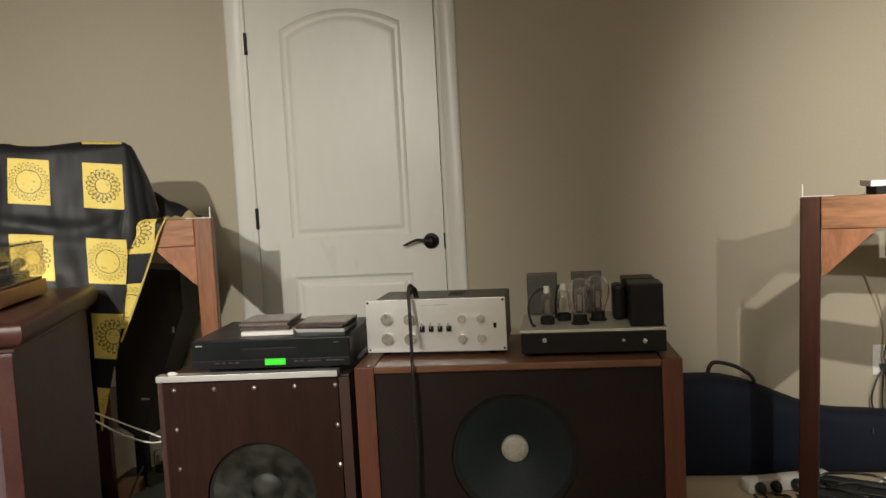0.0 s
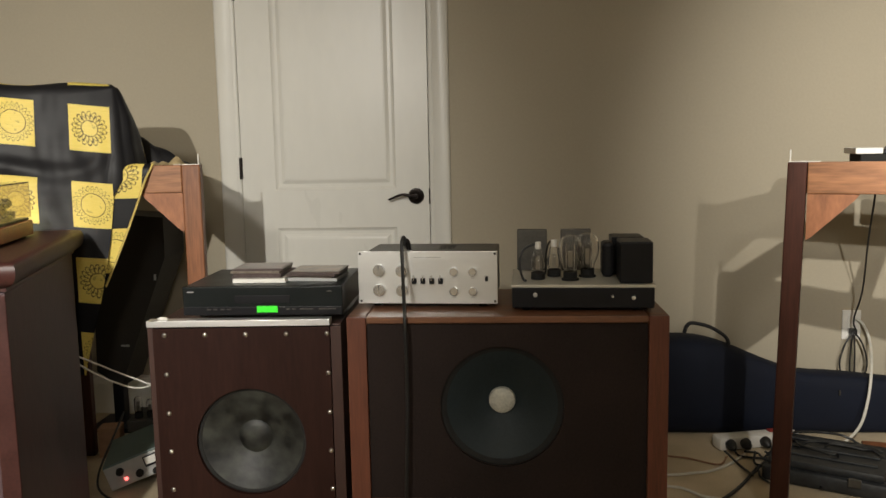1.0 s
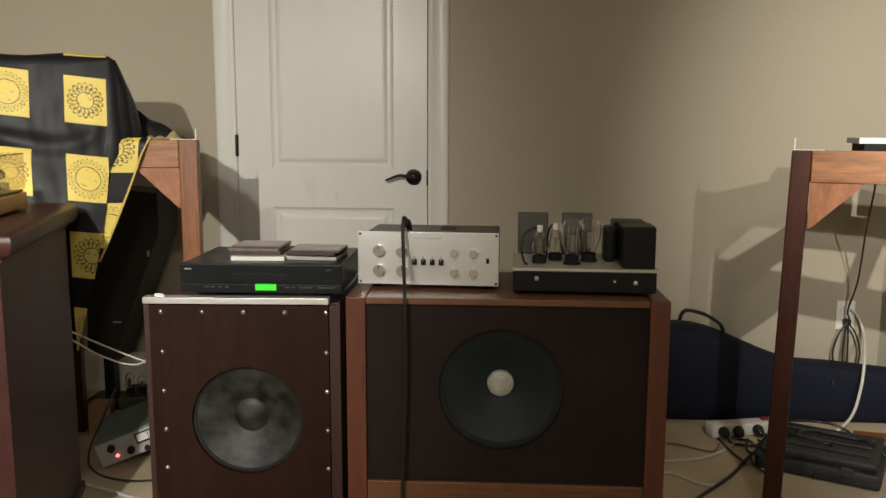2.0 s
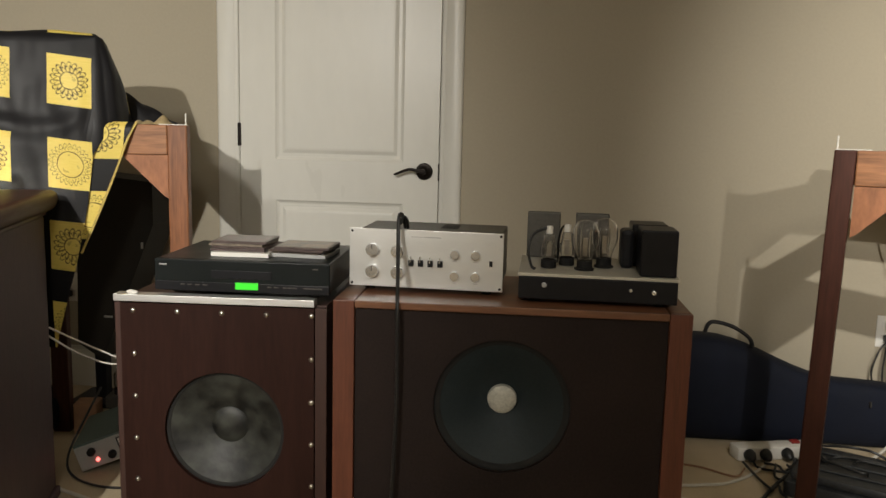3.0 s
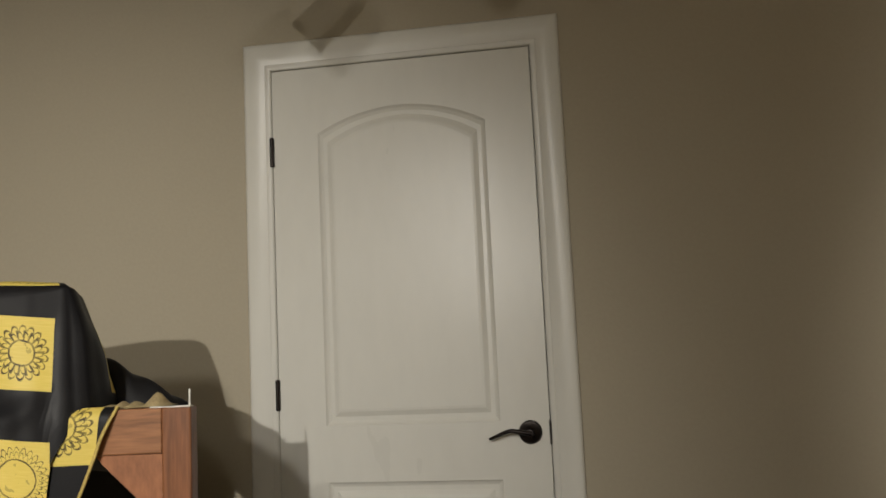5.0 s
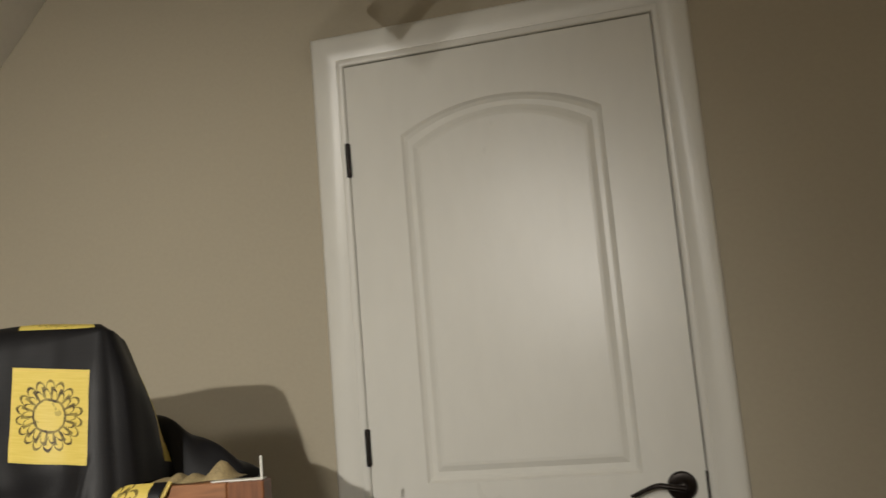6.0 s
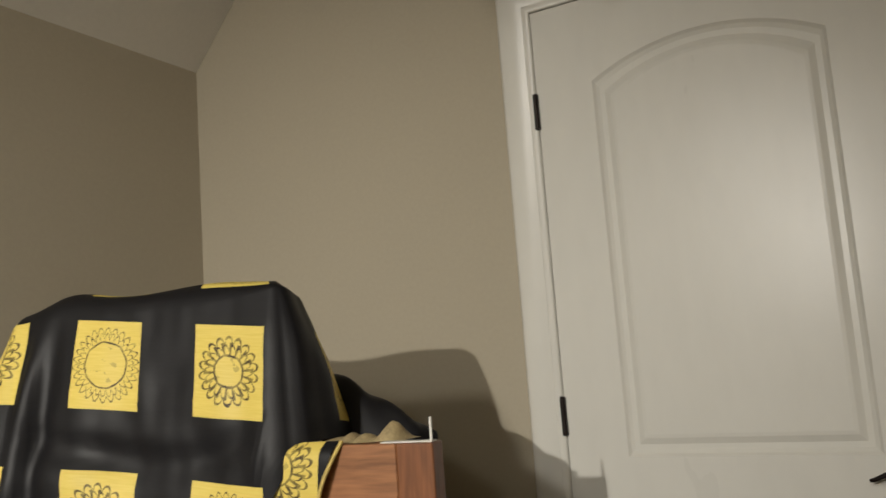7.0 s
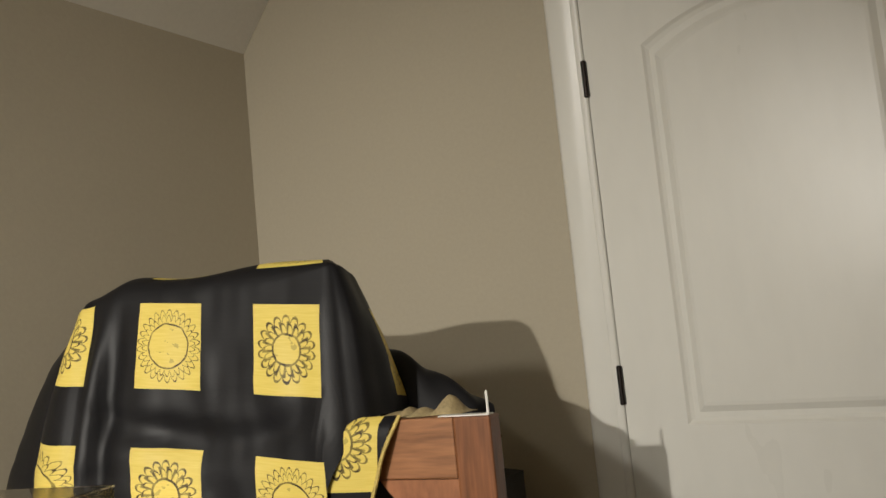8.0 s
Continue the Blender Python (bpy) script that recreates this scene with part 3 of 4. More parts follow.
def preamp():
    pa = empty("preamplifier", "silver brushed-face preamplifier on four feet", "amplifier", pose(0.912, -1.246, 0.717, 0, 0, -2.5))
    w, z0, z1 = 0.194, 0.014, 0.160
    part("faceplate", box(-w, w, 0, 0.006, z0, z1, 0.0012), M_FACE, pa, "brushed silver faceplate")
    part("case", box(-w + 0.012, w - 0.008, 0.0065, 0.245, z0 + 0.006, z1 - 0.008, 0.003), M_CASETOP, pa, "dark metal case")
    for i in range(9):
        part("vent", box(0.020 + i * 0.005, 0.022 + i * 0.005, 0.12, 0.20, z1 - 0.0078, z1 - 0.0070), M_DARK, pa)
    for x, z in ((-0.134, 0.108), (-0.134, 0.053), (-0.070, 0.106), (-0.070, 0.052)):
        k = part("knob", lathe([(0.0165, 0), (0.0165, 0.011), (0.0155, 0.0125), (0.010, 0.0128), (0.0095, 0.0122), (0, 0.0122)], 28, m=pose(x, -0.0002, z) @ TOWARDS), M_CHROME, pa, "turned aluminium knob", True)
        part("pointer", box(x - 0.0006, x + 0.0006, -0.0138, -0.0129, z + 0.002, z + 0.015), M_DARK, k)
    for x in (0.074, 0.126):
        for z in (0.104, 0.050):
            part("knob", lathe([(0.0115, 0), (0.0115, 0.010), (0.0105, 0.0112), (0, 0.0112)], 24, m=pose(x, -0.0002, z) @ TOWARDS), M_CHROME, pa, "small turned aluminium knob", True)
            part("scale_mark", box(x - 0.006, x + 0.006, -0.0008, 0, z - 0.0185, z - 0.0172), M_GREYP, pa)
    for i in range(4):
        x = -0.036 + i * 0.0245
        s = part("switch", box(x - 0.0065, x + 0.0065, -0.008, -0.0002, 0.070, 0.086, 0.0015), M_BLACKMET, pa, "black lever switch")
        part("toggle", box(x - 0.0012, x + 0.0012, -0.016, -0.0082, 0.080, 0.096, 0.0006), M_CHROME, s)
    part("power_switch", box(0.160, 0.168, -0.003, -0.0002, 0.077, 0.091, 0.0006), M_BLACKMET, pa)
    part("name_line", box(-0.036, -0.008, -0.0006, 0, 0.1425, 0.1440), M_GREYP, pa)
    part("name_line", box(-0.004, 0.038, -0.0006, 0, 0.1420, 0.1445), M_GREYP, pa)
    for x in (-w + 0.007, w - 0.007):
        for z in (z0 + 0.007, z1 - 0.007):
            part("rack_screw", lathe([(0, 0.002), (0.003, 0.0015), (0.0034, 0)], 12, m=pose(x, 0, z) @ TOWARDS), M_DARK, pa)
    for x in (-0.15, 0.15):
        for y in (0.05, 0.21):
            part("foot", lathe([(0, 0), (0.012, 0), (0.013, z0 + 0.0055), (0, z0 + 0.0055)], 16, m=pose(x, y, 0)), M_DARK, pa)


preamp()


def tube_amp():
    am = empty("valve_amplifier", "black and cream valve amplifier with bare glass tubes", "amplifier", pose(1.333, -1.300, 0.717, 0, 0, -1.5))
    w = 0.188
    part("chassis", box(-w, w, 0.002, 0.285, 0.010, 0.066, 0.003), M_BLACKMET, am)
    part("top_plate", box(-w - 0.002, w + 0.002, -0.003, 0.288, 0.0665, 0.074, 0.001), M_PLATE, am, "cream painted chassis top plate")
    part("input_jack", lathe([(0.006, 0), (0.006, 0.004), (0.003, 0.005), (0, 0.005)], 16, m=pose(-0.126, 0.0018, 0.046) @ TOWARDS), M_GREYP, am)
    part("pilot_lamp", lathe([(0.005, 0), (0.005, 0.005), (0.003, 0.008), (0, 0.008)], 16, m=pose(0.078, 0.0018, 0.042) @ TOWARDS), M_CHROME, am)
    part("volume_knob", lathe([(0.007, 0), (0.007, 0.004), (0.0055, 0.012), (0, 0.013)], 20, m=pose(0.132, 0.0018, 0.040) @ TOWARDS), M_CHROME, am)
    for x in (-0.15, 0.15):
        for y in (0.04, 0.24):
            part("foot", lathe([(0, 0), (0.012, 0), (0.012, 0.0098), (0, 0.0098)], 16, m=pose(x, y, 0)), M_DARK, am)
    zt = 0.0742
    for x, y, r in ((-0.118, 0.085, 0.0165), (-0.073, 0.135, 0.0165)):
        t = part("small_tube", lathe([(r * 1.15, 0.002), (r * 1.15, 0.020), (r * 0.9, 0.022), (0, 0.022)], 24, m=pose(x, y, zt)), M_DARK, am, "black tube base", True)
        part("glass", bulb([(r * 0.8, 0.0225), (r * 1.1, 0.032), (r * 1.22, 0.042), (r * 1.12, 0.054), (r * 0.85, 0.064), (r * 0.82, 0.078), (r * 0.55, 0.085), (0, 0.0858)], 0.001, 24, pose(x, y, zt)), M_GLASS, t, "clear glass envelope", True)
        part("plate_structure", box(x - 0.006, x + 0.006, y - 0.004, y + 0.004, zt + 0.028, zt + 0.066, 0.001), M_GETTER, t)
        part("grid_cap", lathe([(0.0085, 0.086), (0.0085, 0.103), (0.007, 0.105), (0, 0.105)], 18, m=pose(x, y, zt)), M_WHITE, t, "white ceramic top cap", True)
    for x, y in ((-0.030, 0.075), (0.020, 0.130)):
        t = part("power_tube", lathe([(0.024, 0.001), (0.024, 0.005), (0.019, 0.007), (0.019, 0.024), (0, 0.024)], 24, m=pose(x, y, zt)), M_DARK, am, "black tube base", True)
        part("glass", bulb([(0.018, 0.0245), (0.0195, 0.032), (0.0225, 0.044), (0.0295, 0.060), (0.0325, 0.074), (0.0325, 0.092), (0.0295, 0.107), (0.0220, 0.118), (0.011, 0.1240), (0, 0.1255)], 0.0011, 32, pose(x, y, zt)), M_GLASS, t, "clear globe glass envelope", True)
        part("plate_structure", box(x - 0.006, x + 0.006, y - 0.003, y + 0.003, zt + 0.036, zt + 0.080, 0.001), M_GETTER, t)
        part("support_rod", lathe([(0.0012, 0.024), (0.0012, 0.100), (0, 0.100)], 8, m=pose(x - 0.011, y, zt)), M_CHROME, t)
        part("support_rod", lathe([(0.0012, 0.024), (0.0012, 0.100), (0, 0.100)], 8, m=pose(x + 0.011, y, zt)), M_CHROME, t)
    part("transformer", box(0.098, 0.184, 0.010, 0.115, zt + 0.0005, zt + 0.112, 0.004), M_BLACKMET, am, "black boxed mains transformer")
    part("transformer", box(0.090, 0.180, 0.165, 0.262, zt + 0.0005, zt + 0.108, 0.004), M_BLACKMET, am, "black boxed output transformer")
    part("bell_cover", box(0.060, 0.092, 0.115, 0.190, zt + 0.0005, zt + 0.098, 0.010), M_BLACKMET, am)
    for x0 in (-0.178, -0.050):
        part("rear_shield", box(x0, x0 + 0.088, 0.250, 0.276, zt + 0.0005, zt + 0.122, 0.003), M_CASETOP, am, "dark grey boxed rear transformer")
    part("grid_lead", tube([(-0.118, 0.085, zt + 0.098), (-0.135, 0.085, zt + 0.097), (-0.160, 0.082, zt + 0.080), (-0.168, 0.070, zt + 0.045), (-0.160, 0.050, zt + 0.010), (-0.150, 0.046, zt + 0.002)], [0.005, 0.004, 0.0032, 0.0032, 0.0032, 0.004], 10), M_CABLE, am, "", True)
    part("grid_lead", tube([(-0.073, 0.135, zt + 0.098), (-0.086, 0.145, zt + 0.096), (-0.094, 0.165, zt + 0.060), (-0.096, 0.170, zt + 0.002)], 0.003, 10), M_CABLE, am, "", True)


tube_amp()

# ---- unseen bar under the ceiling, added to throw the wedge shadows over the door ----


def shadow_bar():
    cs = empty("shadow_caster", "unseen bar with two dark tilted heads, added to cast shadows", "spotlight", pose(0.50, -0.70, 0))
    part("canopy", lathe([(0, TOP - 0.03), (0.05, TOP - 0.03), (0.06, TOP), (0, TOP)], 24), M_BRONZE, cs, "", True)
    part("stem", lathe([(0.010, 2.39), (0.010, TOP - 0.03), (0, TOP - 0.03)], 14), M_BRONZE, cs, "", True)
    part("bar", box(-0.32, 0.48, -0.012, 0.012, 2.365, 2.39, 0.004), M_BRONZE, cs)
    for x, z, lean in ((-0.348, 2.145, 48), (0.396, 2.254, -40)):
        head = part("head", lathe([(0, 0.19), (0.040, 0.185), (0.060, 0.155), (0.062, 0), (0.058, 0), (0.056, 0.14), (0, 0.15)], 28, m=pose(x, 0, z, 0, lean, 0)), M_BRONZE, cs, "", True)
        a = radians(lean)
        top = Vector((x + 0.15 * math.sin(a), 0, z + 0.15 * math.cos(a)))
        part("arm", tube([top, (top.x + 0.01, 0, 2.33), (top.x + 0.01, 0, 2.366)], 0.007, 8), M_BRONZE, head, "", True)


shadow_bar()

# ---- wooden stands ----


def gussets(st, s, far, leg_w, top):
    for y in (0.006,):
        for x, d in ((s * (leg_w + 0.001), s), (far - s * (leg_w + 0.001), -s)):
            part("gusset", prism([(x, top - 0.091), (x + d * 0.135, top - 0.091), (x + d * 0.122, top - 0.108), (x + d * 0.012, top - 0.215), (x, top - 0.222)], y, y + 0.024), M_CEDAR_G, st)
    return st


def stand(m, label, width, depth, top, leg_w, leg_d, right_end, group, inset=0.0, board=True, post=None, splay=0.0):
    """A frame of rails on four legs with corner gussets; the visible post is at x = 0, the rails run along -x (or +x)."""
    st = empty("wooden_stand", label, "stand", m, group)
    s = -1 if right_end else 1
    far = s * width

    def span(a, b):
        return min(a, b), max(a, b)

    for x, dx in ((0, inset), (far - s * leg_w, 0)):
        for y in (0, depth - leg_d):
            xx = x + (s * dx * (2.1 if splay else 1) if y else 0)
            bm = box(*span(xx, xx + s * leg_w), y, y + leg_d, 0, top - (0.012 if y else 0), 0.004)
            if splay and not x and not y:
                for v in bm.verts:
                    v.co.x -= s * splay * (1 - v.co.z / top)
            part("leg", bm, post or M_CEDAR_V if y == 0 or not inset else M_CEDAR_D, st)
    for y, cut in ((0.003, 0), (depth - 0.035, inset)):
        part("rail", box(*span(s * (leg_w + 0.001 + cut), far - s * (leg_w + 0.001)), y, y + 0.034, top - 0.090, top - (0.012 if cut else 0), 0.003), M_CEDAR_H, st)
    for x, dx in ((s * 0.005, s * inset), (far - s * 0.039, 0)):
        bm = box(*span(0, s * 0.034), leg_d + 0.001, depth - leg_d - 0.001, top - 0.09, top - 0.012, 0.003)
        bmesh.ops.transform(bm, matrix=Matrix(((1, dx / (depth - leg_d), 0, x), (0, 1, 0, 0), (0, 0, 1, 0), (0, 0, 0, 1))), verts=bm.verts)
        part("rail", bm, M_CEDAR_V, st)
    if not board:
        for x in (0.34, 0.68):
            part("slat", box(*span(s * x, s * (x + 0.055)), 0.038, depth - 0.036, top - 0.030, top - 0.010, 0.002), M_CEDAR_H, st)
        return gussets(st, s, far, leg_w, top)
    part("top_board", box(*span(s * (0.043 + inset), far - s * 0.043), 0.038, depth - 0.036, top - 0.030, top - 0.010, 0.002), M_CEDAR_H, st)
    return gussets(st, s, far, leg_w, top)


left_stand = stand(pose(0.132, -0.842, 0, 0, 0, 7), "reddish cedar frame stand carrying a cloth-covered load", 0.84, 0.42, 1.117, 0.060, 0.040, True, "stands", 0.55)
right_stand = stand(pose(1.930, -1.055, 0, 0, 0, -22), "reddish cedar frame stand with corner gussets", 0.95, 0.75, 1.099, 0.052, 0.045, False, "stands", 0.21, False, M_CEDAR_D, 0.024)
for m, s in ((pose(0.132, -0.842, 0, 0, 0, 7), -1), (pose(1.930, -1.055, 0, 0, 0, -22), 1)):
    z = 1.1174 if s < 0 else 1.0994
    br = empty("corner_bracket", "small white metal corner bracket on the stand top", "bracket", m, "brackets")
    part("plate", box(*sorted((s * 0.002, s * 0.085)), 0.004, 0.022, z, z + 0.002), M_WHITE, br)
    part("pin", lathe([(0, 0.002), (0.0022, 0.002), (0.0022, 0.034), (0, 0.036)], 8, m=pose(s * 0.006, 0.012, z)), M_WHITE, br)


# ---- the cloth over the load ----


def cloth_sheet(name, rows, cols, place, uv_at, thick=0.003):
    bm = bmesh.new()
    uvl = bm.loops.layers.uv.new("UVMap")
    grid = [[bm.verts.new(place(i / cols, j / rows)) for i in range(cols + 1)] for j in range(rows + 1)]
    for j in range(rows):
        for i in range(cols):
            f = bm.faces.new((grid[j][i], grid[j + 1][i], grid[j + 1][i + 1], grid[j][i + 1]))
            f.smooth = True
            for l, (a, b) in zip(f.loops, ((i, j), (i, j + 1), (i + 1, j + 1), (i + 1, j))):
                l[uvl].uv = uv_at(a / cols, b / rows)
    me = bpy.data.meshes.new(name)
    bm.to_mesh(me)
    bm.free()
    me.materials.append(M_CLOTH)
    ob = new(name, me)
    return ob


def ease(a, b, t):
    t = min(max((t - a) / (b - a), 0), 1)
    return t * t * (3 - 2 * t)


def drape():
    cl = empty("patterned_cloth", "black satin cloth printed with yellow sun squares, draped", "cloth", pose(-0.14, -0.85, 0, 0, 0, 14))
    UL, UR, ZT = -0.505, 0.006, 1.386
    # the edge of the load in plan: left flank, front, right flank, with rounded corners
    R = 0.014
    plan = []
    for k in range(14):
        t = k / 13
        plan.append((UL - 0.05 * (1 - t), 0.17 - (0.17 - R) * t))
    for k in range(1, 8):
        a = math.pi / 2 * k / 8
        plan.append((UL + R - R * math.cos(a), R - R * math.sin(a)))
    for k in range(56):
        plan.append((UL + R + (UR - UL - 2 * R) * k / 55, 0.0))
    for k in range(1, 8):
        a = math.pi / 2 * k / 8
        plan.append((UR - R + R * math.sin(a), R - R * math.cos(a)))
    for k in range(16):
        t = k / 15
        plan.append((UR + 0.004 * t, R + 0.13 * t))
    along = [0.0]
    for a, b in zip(plan, plan[1:]):
        along.append(along[-1] + math.dist(a, b))
    zero = along[21]  # where the front begins
    FALLS, TOPS = 64, 12

    def hem(u, side):
        if side > 0:
            return 1.1225
        if u > -0.13:
            return 1.085 + 8.0 * u if u > -0.02 else 0.92 + 5.2 * (u + 0.02) if u > -0.065 else 0.686 + 3.6 * (u + 0.065)
        return 0.44 - 0.10 * ease(-0.13, -0.5, u)

    bm = bmesh.new()
    uvl = bm.loops.layers.uv.new("UVMap")
    columns, uvs = [], []
    n = len(plan)
    for i, (pu, pw) in enumerate(plan):
        a, b = plan[max(i - 1, 0)], plan[min(i + 1, n - 1)]
        tang = Vector((b[0] - a[0], b[1] - a[1])).normalized()
        out = Vector((tang.y, -tang.x))  # away from the load
        s_front = along[i] - zero
        left = ease(-0.02, 0.14, zero - along[i] + 0.02)
        right = 1 if i > 21 + 56 + 3 else 0
        uu = UL + R + s_front  # distance along the cloth, on the scale of the front
        tuck = 0.10 * ease(0.0, 0.03, zero - along[i])  # cloth taken up by the fold at the corner
        crest = ZT - 0.018 * ease(UL + 0.10, UL, pu) * (1 - right) + 0.005 * math.exp(-((uu + 0.40) / 0.05) ** 2) - (0.30 * pw + 0.8 * max(pw - 0.06, 0)) * right - 0.12 * left * pw
        bottom = hem(pu, right)
        col, cuv = [], []
        for j in range(TOPS + 1):
            t = j / TOPS
            hub = Vector((-0.25 + (pu + 0.25) * 0.80, 0.085))
            q = hub.lerp(Vector((pu, pw)), 1 - (1 - t) ** 1.0)
            sag = 0.006 * math.sin(math.pi * t**1.6) * (0.5 + 0.7 * math.sin(21 * uu + 4.1)) - 0.006 * (1 - t)
            back = max(q.y - 0.05, 0) * 0.25
            col.append(Vector((q.x, q.y, crest + sag - back - 0.010 * t**6)))
            cuv.append((uu - tuck, crest + 0.022 + (1 - t) * 0.17))
        for j in range(1, FALLS + 1):
            t = j / FALLS
            z = crest - 0.010 - (crest - 0.010 - bottom) * t
            drop = crest - z
            lean = min(drop * 0.17, 0.050) + 0.006 * (1 - math.exp(-drop / 0.01))
            lean += left * (0.34 * min(drop, 0.38) + 0.055 * ease(0, 0.12, drop)) + right * (0.07 * min(drop, 0.12) + 0.04 * drop)
            crease = 0.007 * math.sin(10 * uu + 6 * z) * ease(0.03, 0.35, drop) + 0.010 * math.sin(27 * uu + 4 * z + 1) * ease(0.32, 0.8, drop)
            crease += 0.020 * math.exp(-((uu + 0.44 + 0.05 * drop) / 0.022) ** 2) * ease(0.0, 0.15, drop) * (1 - right)
            crease -= 0.014 * math.exp(-((uu + 0.405 + 0.10 * drop) / 0.022) ** 2) * ease(0.05, 0.25, drop) * (1 - right)
            crease += (0.010 * noise.noise(Vector((5 * uu, 4 * z, 0.3))) + 0.005 * noise.noise(Vector((16 * uu, 5 * z, 2.3)))) * ease(0.01, 0.1, drop)
            crease += right * 0.010 * math.sin(24 * pw + 5 * z) * ease(0.03, 0.2, drop)
            crease -= 0.013 * math.exp(-((z - 1.128 - 0.03 * math.sin(9 * uu)) / 0.028) ** 2) * ease(-0.50, -0.40, uu) * ease(-0.02, -0.10, uu)
            crease += 0.0022 * noise.noise(Vector((34 * uu, 12 * z, 5.1))) + 0.0030 * noise.noise(Vector((9 * uu, 30 * z, 7.7))) * ease(0.02, 0.2, drop)
            off = out * (lean + crease)
            col.append(Vector((pu + off.x, pw + off.y, z + 0.004 * math.sin(15 * uu) * t * (1 - right))))
            cuv.append((uu - tuck + (0.0 if not right else 0.035), z))
        columns.append([bm.verts.new(v) for v in col])
        uvs.append(cuv)
    for i in range(n - 1):
        for j in range(TOPS + FALLS):
            f = bm.faces.new((columns[i][j], columns[i][j + 1], columns[i + 1][j + 1], columns[i + 1][j]))
            f.smooth = True
            for l, (a, b) in zip(f.loops, ((i, j), (i, j + 1), (i + 1, j + 1), (i + 1, j))):
                u, z = uvs[a][b]
                l[uvl].uv = (u + 0.073 + 0.115 + 2.30, z + 0.11 * (u + 0.073) - 1.240 + 0.1225 + 2.45)
    me = bpy.data.meshes.new("cover")
    bm.to_mesh(me)
    bm.free()
    me.materials.append(M_CLOTH)
    new("cover", me).parent = cl

    def heap(u, v):
        # the gathered end that slides down on to the stand
        x = -0.10 + 0.315 * u + 0.010 * math.sin(6 * v)
        y = 0.13 - 0.05 * u + 0.17 * v * (1 - 0.4 * u)
        ridge = math.sin(math.pi * min(max(v, 0.02), 0.98)) ** 0.6
        z = 1.112 + ridge * (0.165 * (1 - u) ** 0.9 * ease(-0.15, 0.12, u) + 0.010 * math.sin(9 * u) ** 2 * (1 - u)) + 0.005 * math.sin(22 * u + 9 * v) * ridge
        z = max(z, 1.1085) - 0.07 * (1 - ridge) * ease(0.25, 0.55, u)
        return Vector((x, y, z))

    cloth_sheet("gathered_end", 24, 30, heap, lambda u, v: (2.305 + 0.02 * u, 2.455 + 0.01 * v)).parent = cl
    to_local = pose(-0.14, -0.85, 0, 0, 0, 14).inverted()

    def fold(u, v):
        # a turned-up pale hem lying bunched on the rail
        x = -0.085 + 0.155 * u
        y = -0.835 + 0.06 * v + 0.012 * math.sin(9 * u)
        z = 1.1185 + math.sin(math.pi * v) * (0.007 + 0.016 * math.exp(-((u - 0.80) / 0.10) ** 2) + 0.005 * math.sin(26 * u)) * ease(0, 0.2, u) * ease(1.02, 0.85, u)
        return to_local @ Vector((x, y, max(z, 1.1185)))

    bm = bmesh.new()
    grid = [[bm.verts.new(fold(i / 28, j / 10)) for i in range(29)] for j in range(11)]
    for a, b in zip(grid, grid[1:]):
        for i in range(28):
            bm.faces.new((a[i], a[i + 1], b[i + 1], b[i]))
    part("bunched_hem", bm, M_HEM, cl, "pale lining side of the cloth hem", True)

    def flap(u, v):
        # the corner that hangs over the rail, cut off by the slanting braid
        z = 1.1235 - v * 0.40
        edge = -0.020 - 0.150 * v - 0.02 * v * v
        left = -0.165 - 0.045 * v
        x = left + (edge - left) * u
        y = -0.884 + 0.123 * (x + 0.1) - 0.004 * math.sin(3 * u + 2 * v) + 0.02 * math.exp(-v / 0.02)
        return to_local @ Vector((x, y, z))

    f = cloth_sheet("corner_flap", 40, 14, flap, lambda u, v: (2.30 + 0.070 + (0.13 - 0.10 * v) * u, 2.45 + 0.160 - v * 0.40))
    f.parent = cl
    edge = [flap(1.0, k / 8) + Vector((0.002, -0.003, 0)) for k in range(9)]
    part("braid", tube(edge, 0.0055, 8, n=4, flat=0.6), M_TRIM, cl, "yellow braid edging", True)
    part("covered_box", box(UL + 0.03, UR - 0.03, 0.03, 0.13, 1.1085, 1.33, 0.02), M_DARK, cl)


drape()

# ---- dark box under the left stand ----
ub = empty("black_monitor_speaker", "black angled monitor speaker on a dark post", "speaker", pose(0, -0.30, 0))
part("body", prism([(-0.55, 0.27), (-0.45, 0.205), (-0.36, 0.43), (-0.28, 0.63), (-0.235, 0.74), (-0.235, 0.90), (-0.53, 0.925)], 0, 0.20), M_TOLEX, ub)
part("post", box(-0.53, -0.485, 0.08, 0.13, 0.02, 0.225, 0.004), M_BLACKMET, ub)
part("base_plate", box(-0.62, -0.40, 0.02, 0.22, 0.001, 0.0195, 0.004), M_BLACKMET, ub)
part("badge", box(-0.285, -0.275, -0.003, -0.0005, 0.648, 0.672, 0.001), M_GREYP, ub)
part("terminal", box(-0.44, -0.405, -0.003, -0.0005, 0.375, 0.383, 0.001), M_GREYP, ub)
tagged(part("power_adapter", box(0, 0.09, 0, 0.06, 0.001, 0.075, 0.006), M_DARK, m=pose(-0.02, -0.76, 0, 0, 0, 19)), "black power adapter block propping up the test meter", "power adapter")

# ---- mahogany cabinet and turntable ----
CAB = pose(0.030, -1.735, 0, 0, 0, 17)


